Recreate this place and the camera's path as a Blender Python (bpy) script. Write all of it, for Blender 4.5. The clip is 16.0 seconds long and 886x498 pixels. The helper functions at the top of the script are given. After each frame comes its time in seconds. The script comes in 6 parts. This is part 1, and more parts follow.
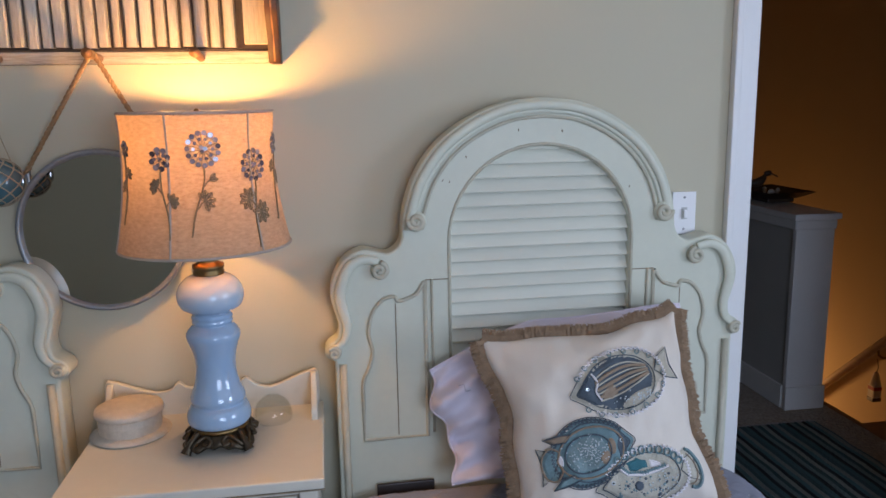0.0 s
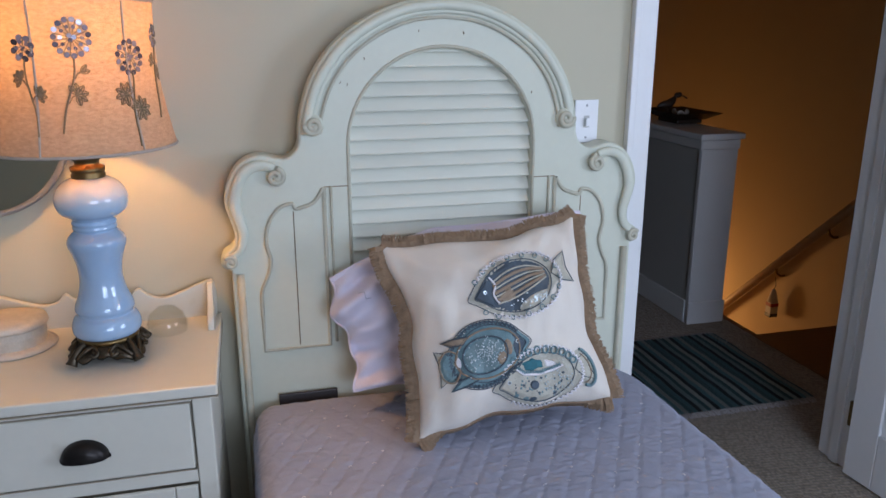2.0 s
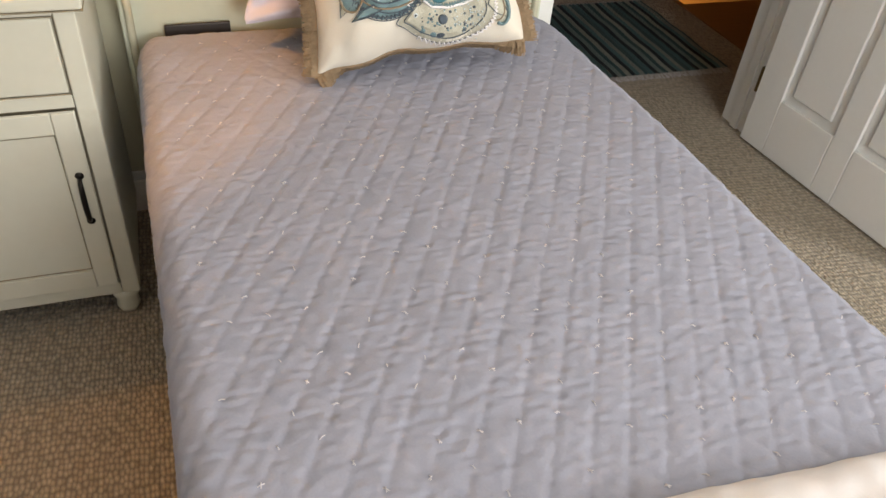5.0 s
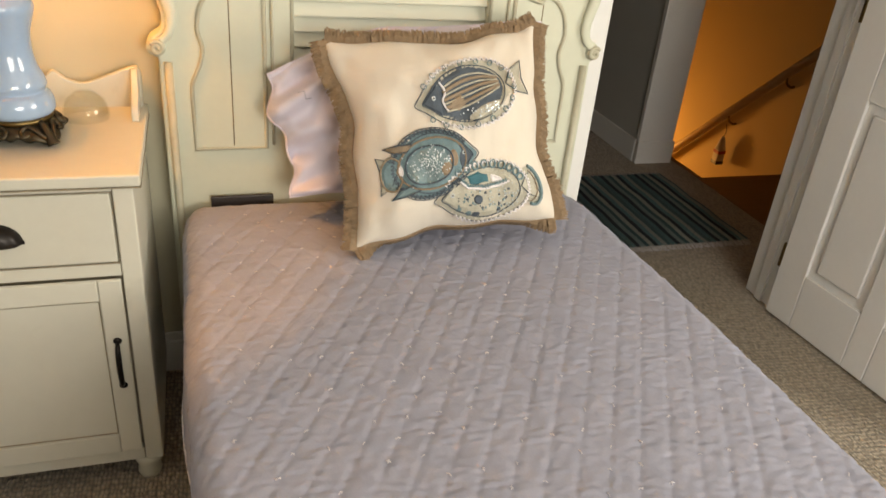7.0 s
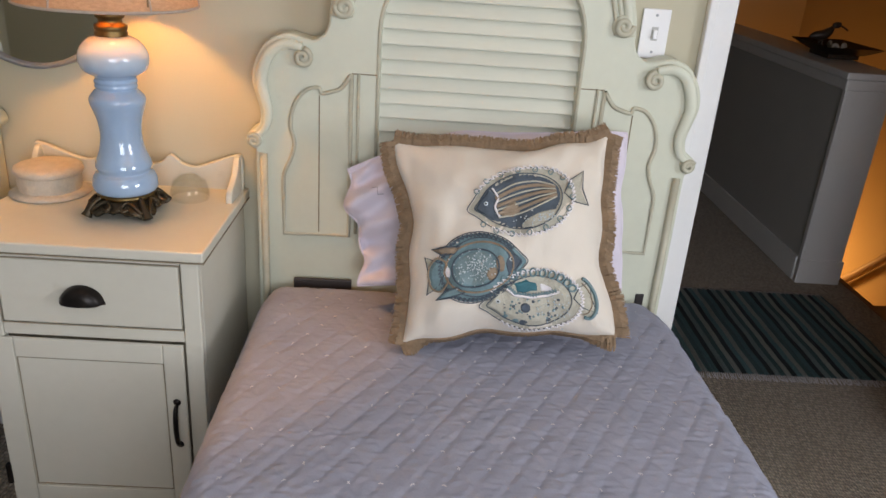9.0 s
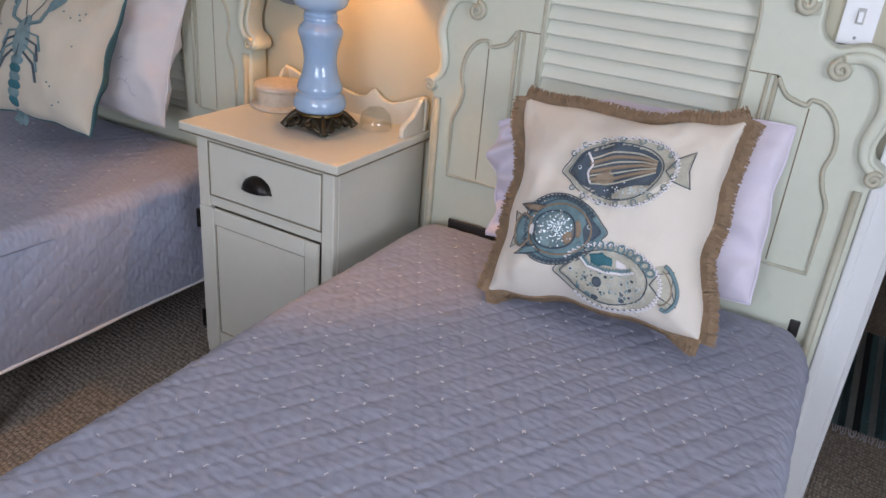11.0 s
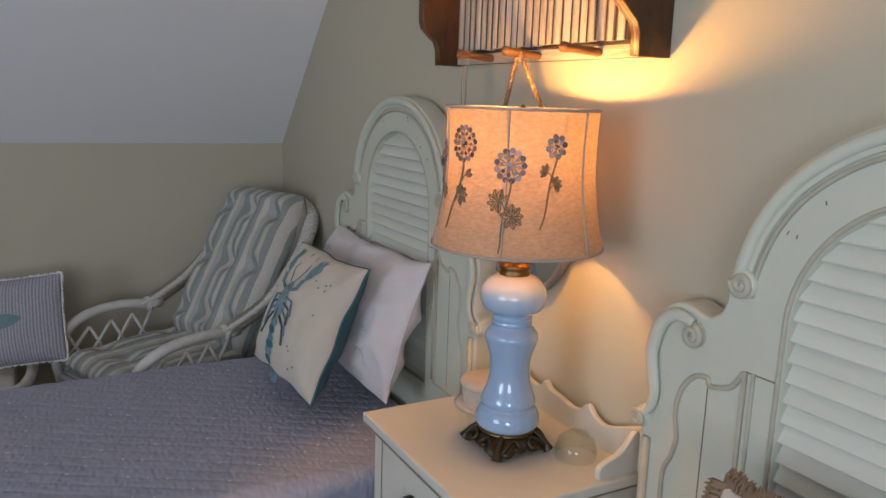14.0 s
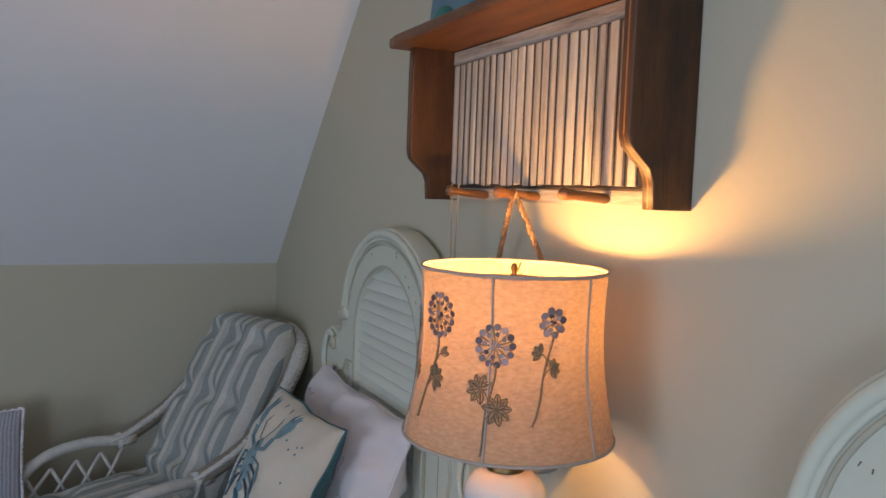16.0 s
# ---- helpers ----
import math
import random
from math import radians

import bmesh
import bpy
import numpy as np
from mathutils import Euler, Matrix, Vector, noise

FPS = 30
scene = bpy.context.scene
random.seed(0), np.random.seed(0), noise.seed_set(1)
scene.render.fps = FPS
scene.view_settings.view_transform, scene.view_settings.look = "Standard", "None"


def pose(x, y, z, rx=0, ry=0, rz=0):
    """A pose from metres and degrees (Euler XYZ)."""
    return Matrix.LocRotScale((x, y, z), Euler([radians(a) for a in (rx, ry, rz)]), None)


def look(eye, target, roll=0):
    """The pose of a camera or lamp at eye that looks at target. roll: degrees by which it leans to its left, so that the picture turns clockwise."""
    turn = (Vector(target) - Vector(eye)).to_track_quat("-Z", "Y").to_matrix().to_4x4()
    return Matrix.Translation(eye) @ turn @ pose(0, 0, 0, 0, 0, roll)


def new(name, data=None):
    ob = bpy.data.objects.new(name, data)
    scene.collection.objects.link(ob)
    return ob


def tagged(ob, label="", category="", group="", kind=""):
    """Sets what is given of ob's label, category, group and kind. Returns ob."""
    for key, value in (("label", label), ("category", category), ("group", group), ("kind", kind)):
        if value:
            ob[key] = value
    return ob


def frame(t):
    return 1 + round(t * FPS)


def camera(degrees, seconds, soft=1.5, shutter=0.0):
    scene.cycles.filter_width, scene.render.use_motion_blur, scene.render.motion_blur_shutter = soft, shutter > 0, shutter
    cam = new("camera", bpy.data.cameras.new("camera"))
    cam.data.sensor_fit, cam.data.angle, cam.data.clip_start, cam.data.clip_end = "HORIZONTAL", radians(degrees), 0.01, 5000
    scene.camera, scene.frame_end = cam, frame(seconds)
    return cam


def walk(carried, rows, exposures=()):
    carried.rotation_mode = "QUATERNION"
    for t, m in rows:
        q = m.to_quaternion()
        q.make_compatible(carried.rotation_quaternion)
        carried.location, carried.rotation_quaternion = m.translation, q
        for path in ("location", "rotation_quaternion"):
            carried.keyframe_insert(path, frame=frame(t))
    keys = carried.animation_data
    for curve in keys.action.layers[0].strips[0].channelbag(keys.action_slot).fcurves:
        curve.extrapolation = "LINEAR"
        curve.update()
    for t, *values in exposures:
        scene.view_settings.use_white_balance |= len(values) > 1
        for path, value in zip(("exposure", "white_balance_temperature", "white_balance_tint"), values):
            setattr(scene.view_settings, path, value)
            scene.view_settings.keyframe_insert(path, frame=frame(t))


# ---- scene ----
cam = camera(60.3, 16.0, 1.5, 0.15)
PATH = [
    (0, (-0.54, -1.927, 1.541), (-0.24, 0.014, 1.164), -1.0),
    (0.5, (-0.521, -1.93, 1.527), (-0.12, -0.008, 1.145), -0.8),
    (1, (-0.506, -1.926, 1.512), (-0.058, -0.026, 1.076), -0.8),
    (1.5, (-0.484, -1.929, 1.496), (-0.015, -0.046, 1.01), -0.5),
    (2, (-0.475, -1.927, 1.471), (0.003, -0.064, 0.922), 0.0),
    (2.5, (-0.467, -1.917, 1.446), (0.02, -0.101, 0.766), 0.9),
    (3, (-0.458, -1.908, 1.415), (0.053, -0.176, 0.554), 1.8),
    (3.5, (-0.441, -1.902, 1.379), (0.092, -0.286, 0.328), 2.5),
    (4, (-0.438, -1.888, 1.352), (0.121, -0.377, 0.166), 3.9),
    (4.2, (-0.43, -1.893, 1.342), (0.134, -0.411, 0.124), 4.3),
    (6.3, (-0.409, -1.901, 1.335), (0.192, -0.475, 0.067), 7.5),
    (6.5, (-0.433, -1.886, 1.329), (0.174, -0.383, 0.158), 6.8),
    (7, (-0.447, -1.874, 1.382), (0.133, -0.205, 0.445), 5.5),
    (7.5, (-0.483, -1.889, 1.418), (0.052, -0.138, 0.615), 5.0),
    (8, (-0.474, -1.909, 1.45), (-0.036, -0.112, 0.69), 4.6),
    (8.2, (-0.417, -1.93, 1.455), (-0.06, -0.107, 0.713), 4.8),
    (10.3, (0.292, -1.853, 1.398), (-0.209, -0.113, 0.549), 4.3),
    (10.5, (0.358, -1.859, 1.398), (-0.273, -0.161, 0.549), 5.3),
    (11, (0.493, -1.833, 1.398), (-0.372, -0.241, 0.551), 5.1),
    (11.5, (0.565, -1.697, 1.423), (-0.459, -0.17, 0.635), 4.1),
    (12, (0.572, -1.541, 1.482), (-0.67, -0.109, 0.843), 3.2),
    (12.5, (0.567, -1.417, 1.528), (-0.903, -0.157, 1.026), 0.6),
    (13, (0.605, -1.297, 1.539), (-0.981, -0.169, 1.08), 1.4),
    (13.5, (0.614, -1.229, 1.542), (-1.056, -0.223, 1.096), 1.4),
    (14, (0.529, -1.133, 1.544), (-1.191, -0.188, 1.158), 1.9),
    (14.5, (0.424, -1.049, 1.58), (-1.331, -0.137, 1.282), 2.2),
    (15, (0.354, -1.011, 1.605), (-1.446, -0.171, 1.371), 3.1),
    (15.5, (0.317, -0.953, 1.622), (-1.5, -0.137, 1.441), 3.0),
    (16, (0.303, -0.923, 1.651), (-1.476, -0.02, 1.508), 2.1),
]
EXPO = [(0.0, -0.60, 6200, 18), (1.5, -0.46, 6150, 17), (2.5, -0.18, 6150, 18), (3.5, 0.26, 6550, 14), (4.2, 0.40, 7500, 14), (6.3, 0.42, 11200, 14), (7.0, 0.28, 10700, 15), (8.2, 0.0, 9000, 17),
        (10.3, -0.2, 6800, 19), (11.0, -0.20, 6900, 20), (12.0, -0.31, 8200, 17), (12.5, -0.45, 8300, 17), (13.5, -0.56, 7000, 17), (14.5, -0.66, 6800, 17), (16.0, -0.74, 6300, 16)]
walk(cam, [(t, look(eye, target, roll)) for t, eye, target, roll in PATH], EXPO)

# ---- light ----
world = bpy.data.worlds.new("world")
scene.world = world
world.use_nodes = True
sky = world.node_tree.nodes.new("ShaderNodeTexSky")
sky.sky_type, sky.sun_disc = "NISHITA", False
sky.sun_elevation, sky.sun_rotation = radians(40), radians(200)
world.node_tree.nodes["Background"].inputs[1].default_value = 0.10
world.node_tree.links.new(sky.outputs[0], world.node_tree.nodes["Background"].inputs[0])


def lamp(name, kind, m, power, colour, size=0.1, size_y=None):
    d = bpy.data.lights.new(name, kind)
    d.energy, d.color = power, colour
    if kind == "AREA":
        d.shape, d.size, d.size_y = "RECTANGLE", size, size_y or size
    elif kind == "SUN":
        d.angle = size
    else:
        d.shadow_soft_size = size
    ob = new(name, d)
    ob.matrix_world = m
    return ob


LAMP_X, LAMP_Y = -0.80, -0.225
lamp("window_daylight", "AREA", look((0.45, -3.98, 1.45), (0.45, 0, 1.2)), 72, (0.64, 0.79, 1.0), 1.5, 1.2)
# fill lamp added from the east to brighten the slope and knee wall
lamp("east_fill_daylight", "AREA", look((2.94, -2.5, 1.5), (-3.0, -1.6, 1.3)), 76, (0.66, 0.80, 1.0), 1.3, 1.1)
lamp("lamp_bulb_light", "POINT", pose(LAMP_X, LAMP_Y, 1.478), 28, (1.0, 0.50, 0.135), 0.03)
lamp("stair_light", "POINT", pose(2.35, 3.3, -0.7), 26, (1.0, 0.55, 0.2), 0.12)

# ---- materials ----


def mat(name, colour, rough=0.6, metal=0.0, scale=8.0, vary=0.12, bump=0.15, fine=120.0, colour2=None, sheen=0.0, coat=0.0, stretch=(1, 1, 1), transmit=0.0, rand=0.0, stain=0.0):
    m = bpy.data.materials.new(name)
    m.use_nodes = True
    nt = m.node_tree
    n, l = nt.nodes, nt.links
    b = n["Principled BSDF"]
    b.inputs["Roughness"].default_value = rough
    b.inputs["Metallic"].default_value = metal
    b.inputs["Sheen Weight"].default_value = sheen
    b.inputs["Coat Weight"].default_value = coat
    b.inputs["Transmission Weight"].default_value = transmit
    tc = n.new("ShaderNodeTexCoord")
    mp = n.new("ShaderNodeMapping")
    mp.inputs["Scale"].default_value = stretch
    l.new(tc.outputs["Object"], mp.inputs[0])
    big = n.new("ShaderNodeTexNoise")
    big.inputs["Scale"].default_value, big.inputs["Detail"].default_value = scale, 5
    l.new(mp.outputs[0], big.inputs["Vector"])
    sm = n.new("ShaderNodeTexNoise")
    sm.inputs["Scale"].default_value, sm.inputs["Detail"].default_value = fine, 3
    l.new(mp.outputs[0], sm.inputs["Vector"])
    ramp = n.new("ShaderNodeValToRGB")
    ramp.color_ramp.elements[0].position, ramp.color_ramp.elements[1].position = 0.3, 0.7
    c = colour
    d = colour2 or tuple(v * (1 - vary) for v in c)
    ramp.color_ramp.elements[0].color, ramp.color_ramp.elements[1].color = (*d, 1), (*c, 1)
    add = n.new("ShaderNodeMath")
    add.operation = "MULTIPLY_ADD"
    add.inputs[1].default_value, add.inputs[2].default_value = 0.35, 0.0
    l.new(sm.outputs[0], add.inputs[0])
    add2 = n.new("ShaderNodeMath")
    add2.operation = "MULTIPLY_ADD"
    add2.inputs[1].default_value = 0.65
    l.new(big.outputs[0], add2.inputs[0])
    l.new(add.outputs[0], add2.inputs[2])
    l.new(add2.outputs[0], ramp.inputs[0])
    out = ramp.outputs[0]
    if rand:
        oi = n.new("ShaderNodeObjectInfo")
        hsv = n.new("ShaderNodeHueSaturation")
        mr = n.new("ShaderNodeMapRange")
        mr.inputs[3].default_value, mr.inputs[4].default_value = 1 - rand, 1 + rand
        l.new(oi.outputs["Random"], mr.inputs[0])
        l.new(mr.outputs[0], hsv.inputs["Value"])
        l.new(out, hsv.inputs["Color"])
        out = hsv.outputs[0]
    if stain:
        sn = n.new("ShaderNodeTexNoise")
        sn.inputs["Scale"].default_value, sn.inputs["Detail"].default_value = 14, 6
        l.new(mp.outputs[0], sn.inputs["Vector"])
        sr = n.new("ShaderNodeValToRGB")
        sr.color_ramp.elements[0].position, sr.color_ramp.elements[1].position = 0.66, 0.74
        l.new(sn.outputs[0], sr.inputs[0])
        mx = n.new("ShaderNodeMix")
        mx.data_type = "RGBA"
        fac = n.new("ShaderNodeMath")
        fac.operation = "MULTIPLY"
        fac.inputs[1].default_value = stain
        l.new(sr.outputs[0], fac.inputs[0])
        l.new(fac.outputs[0], mx.inputs["Factor"])
        l.new(out, mx.inputs["A"])
        mx.inputs["B"].default_value = (c[0] * 0.55, c[1] * 0.48, c[2] * 0.38, 1)
        out = mx.outputs["Result"]
    l.new(out, b.inputs["Base Color"])
    if bump:
        bp = n.new("ShaderNodeBump")
        bp.inputs["Strength"].default_value, bp.inputs["Distance"].default_value = bump, 0.004
        l.new(add2.outputs[0], bp.inputs["Height"])
        l.new(bp.outputs[0], b.inputs["Normal"])
    return m


def stripes(name, colours, width, axis=0, rough=0.85, weave=0.3):
    """Cloth with bands of the given colours across one axis of the object."""
    m = mat(name, colours[0], rough, 0, 30, 0.1, weave, 300)
    nt = m.node_tree
    n, l = nt.nodes, nt.links
    tc = n.new("ShaderNodeTexCoord")
    sx = n.new("ShaderNodeSeparateXYZ")
    l.new(tc.outputs["Object"], sx.inputs[0])
    f = n.new("ShaderNodeMath")
    f.operation = "MULTIPLY"
    f.inputs[1].default_value = 1 / width
    l.new(sx.outputs[axis], f.inputs[0])
    fr = n.new("ShaderNodeMath")
    fr.operation = "FRACT"
    l.new(f.outputs[0], fr.inputs[0])
    r = n.new("ShaderNodeValToRGB")
    r.color_ramp.interpolation = "CONSTANT"
    while len(r.color_ramp.elements) < len(colours):
        r.color_ramp.elements.new(0.5)
    for i, c in enumerate(colours):
        r.color_ramp.elements[i].position = i / len(colours)
        r.color_ramp.elements[i].color = (*c, 1)
    l.new(fr.outputs[0], r.inputs[0])
    nz = n.new("ShaderNodeTexNoise")
    nz.inputs["Scale"].default_value = 250
    l.new(tc.outputs["Object"], nz.inputs["Vector"])
    mr = n.new("ShaderNodeMapRange")
    mr.inputs[1].default_value, mr.inputs[2].default_value = 0.3, 0.7
    mr.inputs[3].default_value, mr.inputs[4].default_value = 0.75, 1.1
    l.new(nz.outputs[0], mr.inputs[0])
    hs = n.new("ShaderNodeHueSaturation")
    l.new(r.outputs[0], hs.inputs["Color"])
    l.new(mr.outputs[0], hs.inputs["Value"])
    l.new(hs.outputs[0], n["Principled BSDF"].inputs["Base Color"])
    return m


M_WALL = mat("wall_paint_cream", (0.50, 0.465, 0.345), 0.8, 0, 1.5, 0.04, 0.10, 260)
M_SLOPE = mat("ceiling_paint_white", (0.84, 0.84, 0.835), 0.85, 0, 1.2, 0.04, 0.08, 200)
M_HALL = mat("hall_paint_tan", (0.50, 0.38, 0.21), 0.8, 0, 1.5, 0.05, 0.10, 260)
M_TRIM = mat("trim_gloss_white", (0.74, 0.74, 0.73), 0.35, 0, 4, 0.05, 0.05, 60)
M_HALFWALL = mat("half_wall_paint", (0.46, 0.46, 0.44), 0.7, 0, 2, 0.05, 0.10, 200)
M_CARPET = mat("carpet_loop", (0.45, 0.365, 0.27), 0.95, 0, 60, 0.3, 0.9, 420, sheen=0.2)
M_CARPET_N, M_CARPET_L = M_CARPET.node_tree.nodes, M_CARPET.node_tree.links
_bp = [q for q in M_CARPET_N if q.type == "BUMP"][0]
_tc = [q for q in M_CARPET_N if q.type == "TEX_COORD"][0]
_vm = M_CARPET_N.new("ShaderNodeMapping")
_vm.inputs["Scale"].default_value, _vm.inputs["Rotation"].default_value = (1.0, 0.62, 1.0), (0, 0, 0.06)
_vo = M_CARPET_N.new("ShaderNodeTexVoronoi")
_vo.inputs["Scale"].default_value, _vo.inputs["Randomness"].default_value = 95, 0.45
M_CARPET_L.new(_tc.outputs["Object"], _vm.inputs[0])
M_CARPET_L.new(_vm.outputs[0], _vo.inputs["Vector"])
_bp2 = M_CARPET_N.new("ShaderNodeBump")
_bp2.invert = True
_bp2.inputs["Strength"].default_value, _bp2.inputs["Distance"].default_value = 1.0, 0.008
M_CARPET_L.new(_vo.outputs["Distance"], _bp2.inputs["Height"])
M_CARPET_L.new(_bp.outputs[0], _bp2.inputs["Normal"])
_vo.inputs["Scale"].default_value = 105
# base colour darkens away from each loop's centre: shade of the gaps painted in
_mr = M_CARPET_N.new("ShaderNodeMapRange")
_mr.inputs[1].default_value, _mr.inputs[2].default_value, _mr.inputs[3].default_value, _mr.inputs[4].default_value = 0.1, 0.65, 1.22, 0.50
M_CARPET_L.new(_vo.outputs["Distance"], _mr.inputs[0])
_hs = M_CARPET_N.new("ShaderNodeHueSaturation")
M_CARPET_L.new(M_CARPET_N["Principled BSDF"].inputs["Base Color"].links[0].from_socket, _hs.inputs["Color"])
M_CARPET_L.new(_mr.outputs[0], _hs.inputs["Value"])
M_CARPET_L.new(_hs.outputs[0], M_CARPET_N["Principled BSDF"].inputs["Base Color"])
M_CARPET_L.new(_bp2.outputs[0], M_CARPET_N["Principled BSDF"].inputs["Normal"])
M_HB = mat("headboard_antique_cream", (0.585, 0.60, 0.485), 0.45, 0, 5, 0.07, 0.10, 40, stain=0.18)
M_HBEDGE = mat("headboard_glazed_moulding", (0.50, 0.475, 0.36), 0.45, 0, 14, 0.25, 0.12, 60, stain=0.3)
M_SLAT = mat("louvre_slat_cream", (0.66, 0.665, 0.56), 0.45, 0, 6, 0.06, 0.08, 40, stretch=(1, 4, 8), rand=0.05)
M_GROOVE = mat("groove_brown_glaze", (0.22, 0.17, 0.10), 0.7)
M_NS = mat("nightstand_white_paint", (0.60, 0.575, 0.485), 0.4, 0, 5, 0.06, 0.10, 40, stain=0.15)
# brown of worn edges and joints; also colours the added shade board inside
M_NSW = mat("nightstand_worn_edge_and_shade", (0.36, 0.30, 0.21), 0.6, 0, 20, 0.4, 0.2, 80)
M_QUILT = mat("quilt_lavender_grey", (0.325, 0.337, 0.412), 0.9, 0, 9, 0.14, 0.35, 260)
M_STITCH = mat("quilt_stitch_white", (0.58, 0.55, 0.57), 0.8, bump=0)
M_SHEET = mat("sheet_white", (0.74, 0.70, 0.70), 0.9, 0, 10, 0.06, 0.2, 200)
M_DARK = mat("bed_frame_black", (0.025, 0.02, 0.02), 0.5)
M_BRONZE = mat("lamp_base_bronze", (0.085, 0.066, 0.042), 0.40, 0.8, 30, 0.5, 0.4, 90)
M_BRASS = mat("brass_aged", (0.22, 0.145, 0.06), 0.42, 1.0, 20, 0.3, 0.1)
M_GLASSBLUE = mat("lamp_glass_blue", (0.30, 0.43, 0.59), 0.12, 0, 8, 0.05, 0.0, coat=0.6)
M_GLASSWHITE = mat("lamp_glass_blue_to_white", (0.72, 0.68, 0.62), 0.12, 0, 8, 0.05, 0.0, coat=0.6)
# height gradient put into the colour: blue at the bottom, near-white on top
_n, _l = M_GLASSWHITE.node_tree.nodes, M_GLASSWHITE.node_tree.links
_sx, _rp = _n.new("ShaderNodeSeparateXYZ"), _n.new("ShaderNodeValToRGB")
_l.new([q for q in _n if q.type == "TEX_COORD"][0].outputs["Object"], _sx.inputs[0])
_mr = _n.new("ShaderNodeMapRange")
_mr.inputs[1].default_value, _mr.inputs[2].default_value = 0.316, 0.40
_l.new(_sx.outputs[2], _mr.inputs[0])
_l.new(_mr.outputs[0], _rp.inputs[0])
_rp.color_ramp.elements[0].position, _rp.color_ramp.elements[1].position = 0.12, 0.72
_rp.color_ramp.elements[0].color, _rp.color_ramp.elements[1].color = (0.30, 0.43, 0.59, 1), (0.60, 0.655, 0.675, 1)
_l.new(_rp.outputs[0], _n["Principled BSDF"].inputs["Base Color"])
M_IRON = mat("iron_oiled_black", (0.02, 0.016, 0.014), 0.35, 0.7, 30, 0.3, 0.2)
M_LINEN = mat("cushion_linen_white", (0.69, 0.62, 0.53), 0.9, 0, 12, 0.06, 0.35, 380, sheen=0.2)
M_LINEN2 = mat("cushion_linen_natural", (0.56, 0.50, 0.40), 0.9, 0, 14, 0.1, 0.35, 380, sheen=0.2)
M_SHAM = mat("sham_lilac_white", (0.68, 0.62, 0.70), 0.85, 0, 6, 0.08, 0.3, 260, sheen=0.2)
M_SHAM2 = mat("sham_pale_pink_white", (0.66, 0.61, 0.60), 0.85, 0, 6, 0.08, 0.3, 260, sheen=0.2)
M_FRINGE = mat("fringe_brown_thread", (0.30, 0.195, 0.115), 0.85, 0, 60, 0.4, 0.4, 300)
M_TEALBACK = mat("cushion_back_teal", (0.05, 0.13, 0.14), 0.9, 0, 20, 0.2, 0.3, 300)
M_NAVY = mat("applique_slate_blue", (0.075, 0.10, 0.125), 0.8, 0, 60, 0.3, 0.5, 350)
M_TEAL = mat("applique_teal", (0.16, 0.26, 0.28), 0.8, 0, 60, 0.3, 0.5, 350)
M_DTEAL = mat("applique_deep_teal", (0.03, 0.15, 0.18), 0.8, 0, 60, 0.3, 0.5, 350)
M_PALE = mat("applique_pale_thread", (0.50, 0.47, 0.38), 0.8, 0, 60, 0.3, 0.5, 350)
M_TAN = mat("applique_tan_thread", (0.30, 0.22, 0.15), 0.8, 0, 60, 0.3, 0.5, 350)
M_FLANK = mat("applique_pale_teal", (0.20, 0.29, 0.30), 0.75, 0, 60, 0.3, 0.5, 350)
M_BEAD = mat("beads_glass", (0.70, 0.78, 0.80), 0.12, 0.3, 30, 0.1, 0)
M_SEQUIN = mat("shade_sequin_lilac", (0.33, 0.29, 0.33), 0.2, 0.5, 40, 0.4, 0, rand=0.6)
M_EMBR = mat("shade_embroidery_brown", (0.25, 0.18, 0.10), 0.85, 0, 60, 0.3, 0.4)
M_SHADETRIM = mat("shade_trim_cloth", (0.42, 0.36, 0.30), 0.9, 0, 60, 0.2, 0.4, 300)
M_WOODD = mat("shelf_wood_dark_stain", (0.09, 0.036, 0.012), 0.5, 0, 5, 0.2, 0.3, 45, colour2=(0.016, 0.007, 0.0035), stretch=(5, 5, 0.8), stain=0.8)
M_WOODT = mat("shelf_wood_top", (0.20, 0.088, 0.032), 0.5, 0, 5, 0.2, 0.3, 45, colour2=(0.06, 0.024, 0.01), stretch=(0.8, 6, 6), stain=0.7)
M_WOODE = mat("shelf_wood_edge", (0.34, 0.165, 0.06), 0.45, 0, 8, 0.3, 0.2, 40, stretch=(5, 5, 1))
M_PEG = mat("peg_wood_honey", (0.18, 0.085, 0.032), 0.45, 0, 8, 0.3, 0.2, 40, stretch=(5, 5, 1))
M_REED = mat("shelf_slat_whitewash", (0.60, 0.55, 0.46), 0.7, 0, 6, 0.3, 0.5, 70, stretch=(7, 7, 0.5), colour2=(0.30, 0.255, 0.20), rand=0.12, stain=0.5)
M_RAILW = mat("shelf_rail_whitewash", (0.60, 0.55, 0.46), 0.7, 0, 9, 0.3, 0.5, 80, stretch=(0.5, 7, 9), colour2=(0.16, 0.12, 0.085), stain=0.6)
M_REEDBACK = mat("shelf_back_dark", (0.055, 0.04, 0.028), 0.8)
M_ROPE = mat("rope_jute", (0.33, 0.20, 0.095), 0.9, 0, 60, 0.3, 0.6, 300)
M_MIRROR = mat("mirror_silver", (0.62, 0.61, 0.59), 0.02, 1.0, 5, 0.02, 0)
M_RIM = mat("mirror_rim_galvanised", (0.36, 0.37, 0.38), 0.45, 0.7, 20, 0.25, 0.2)
M_FLOAT = mat("float_glass_teal", (0.05, 0.13, 0.16), 0.08, 0, 8, 0.1, 0, coat=0.5)
M_NET = mat("float_net_twine", (0.36, 0.30, 0.21), 0.9)
M_WICKER = mat("wicker_white_paint", (0.66, 0.63, 0.57), 0.6, 0, 30, 0.22, 0.5, 160)
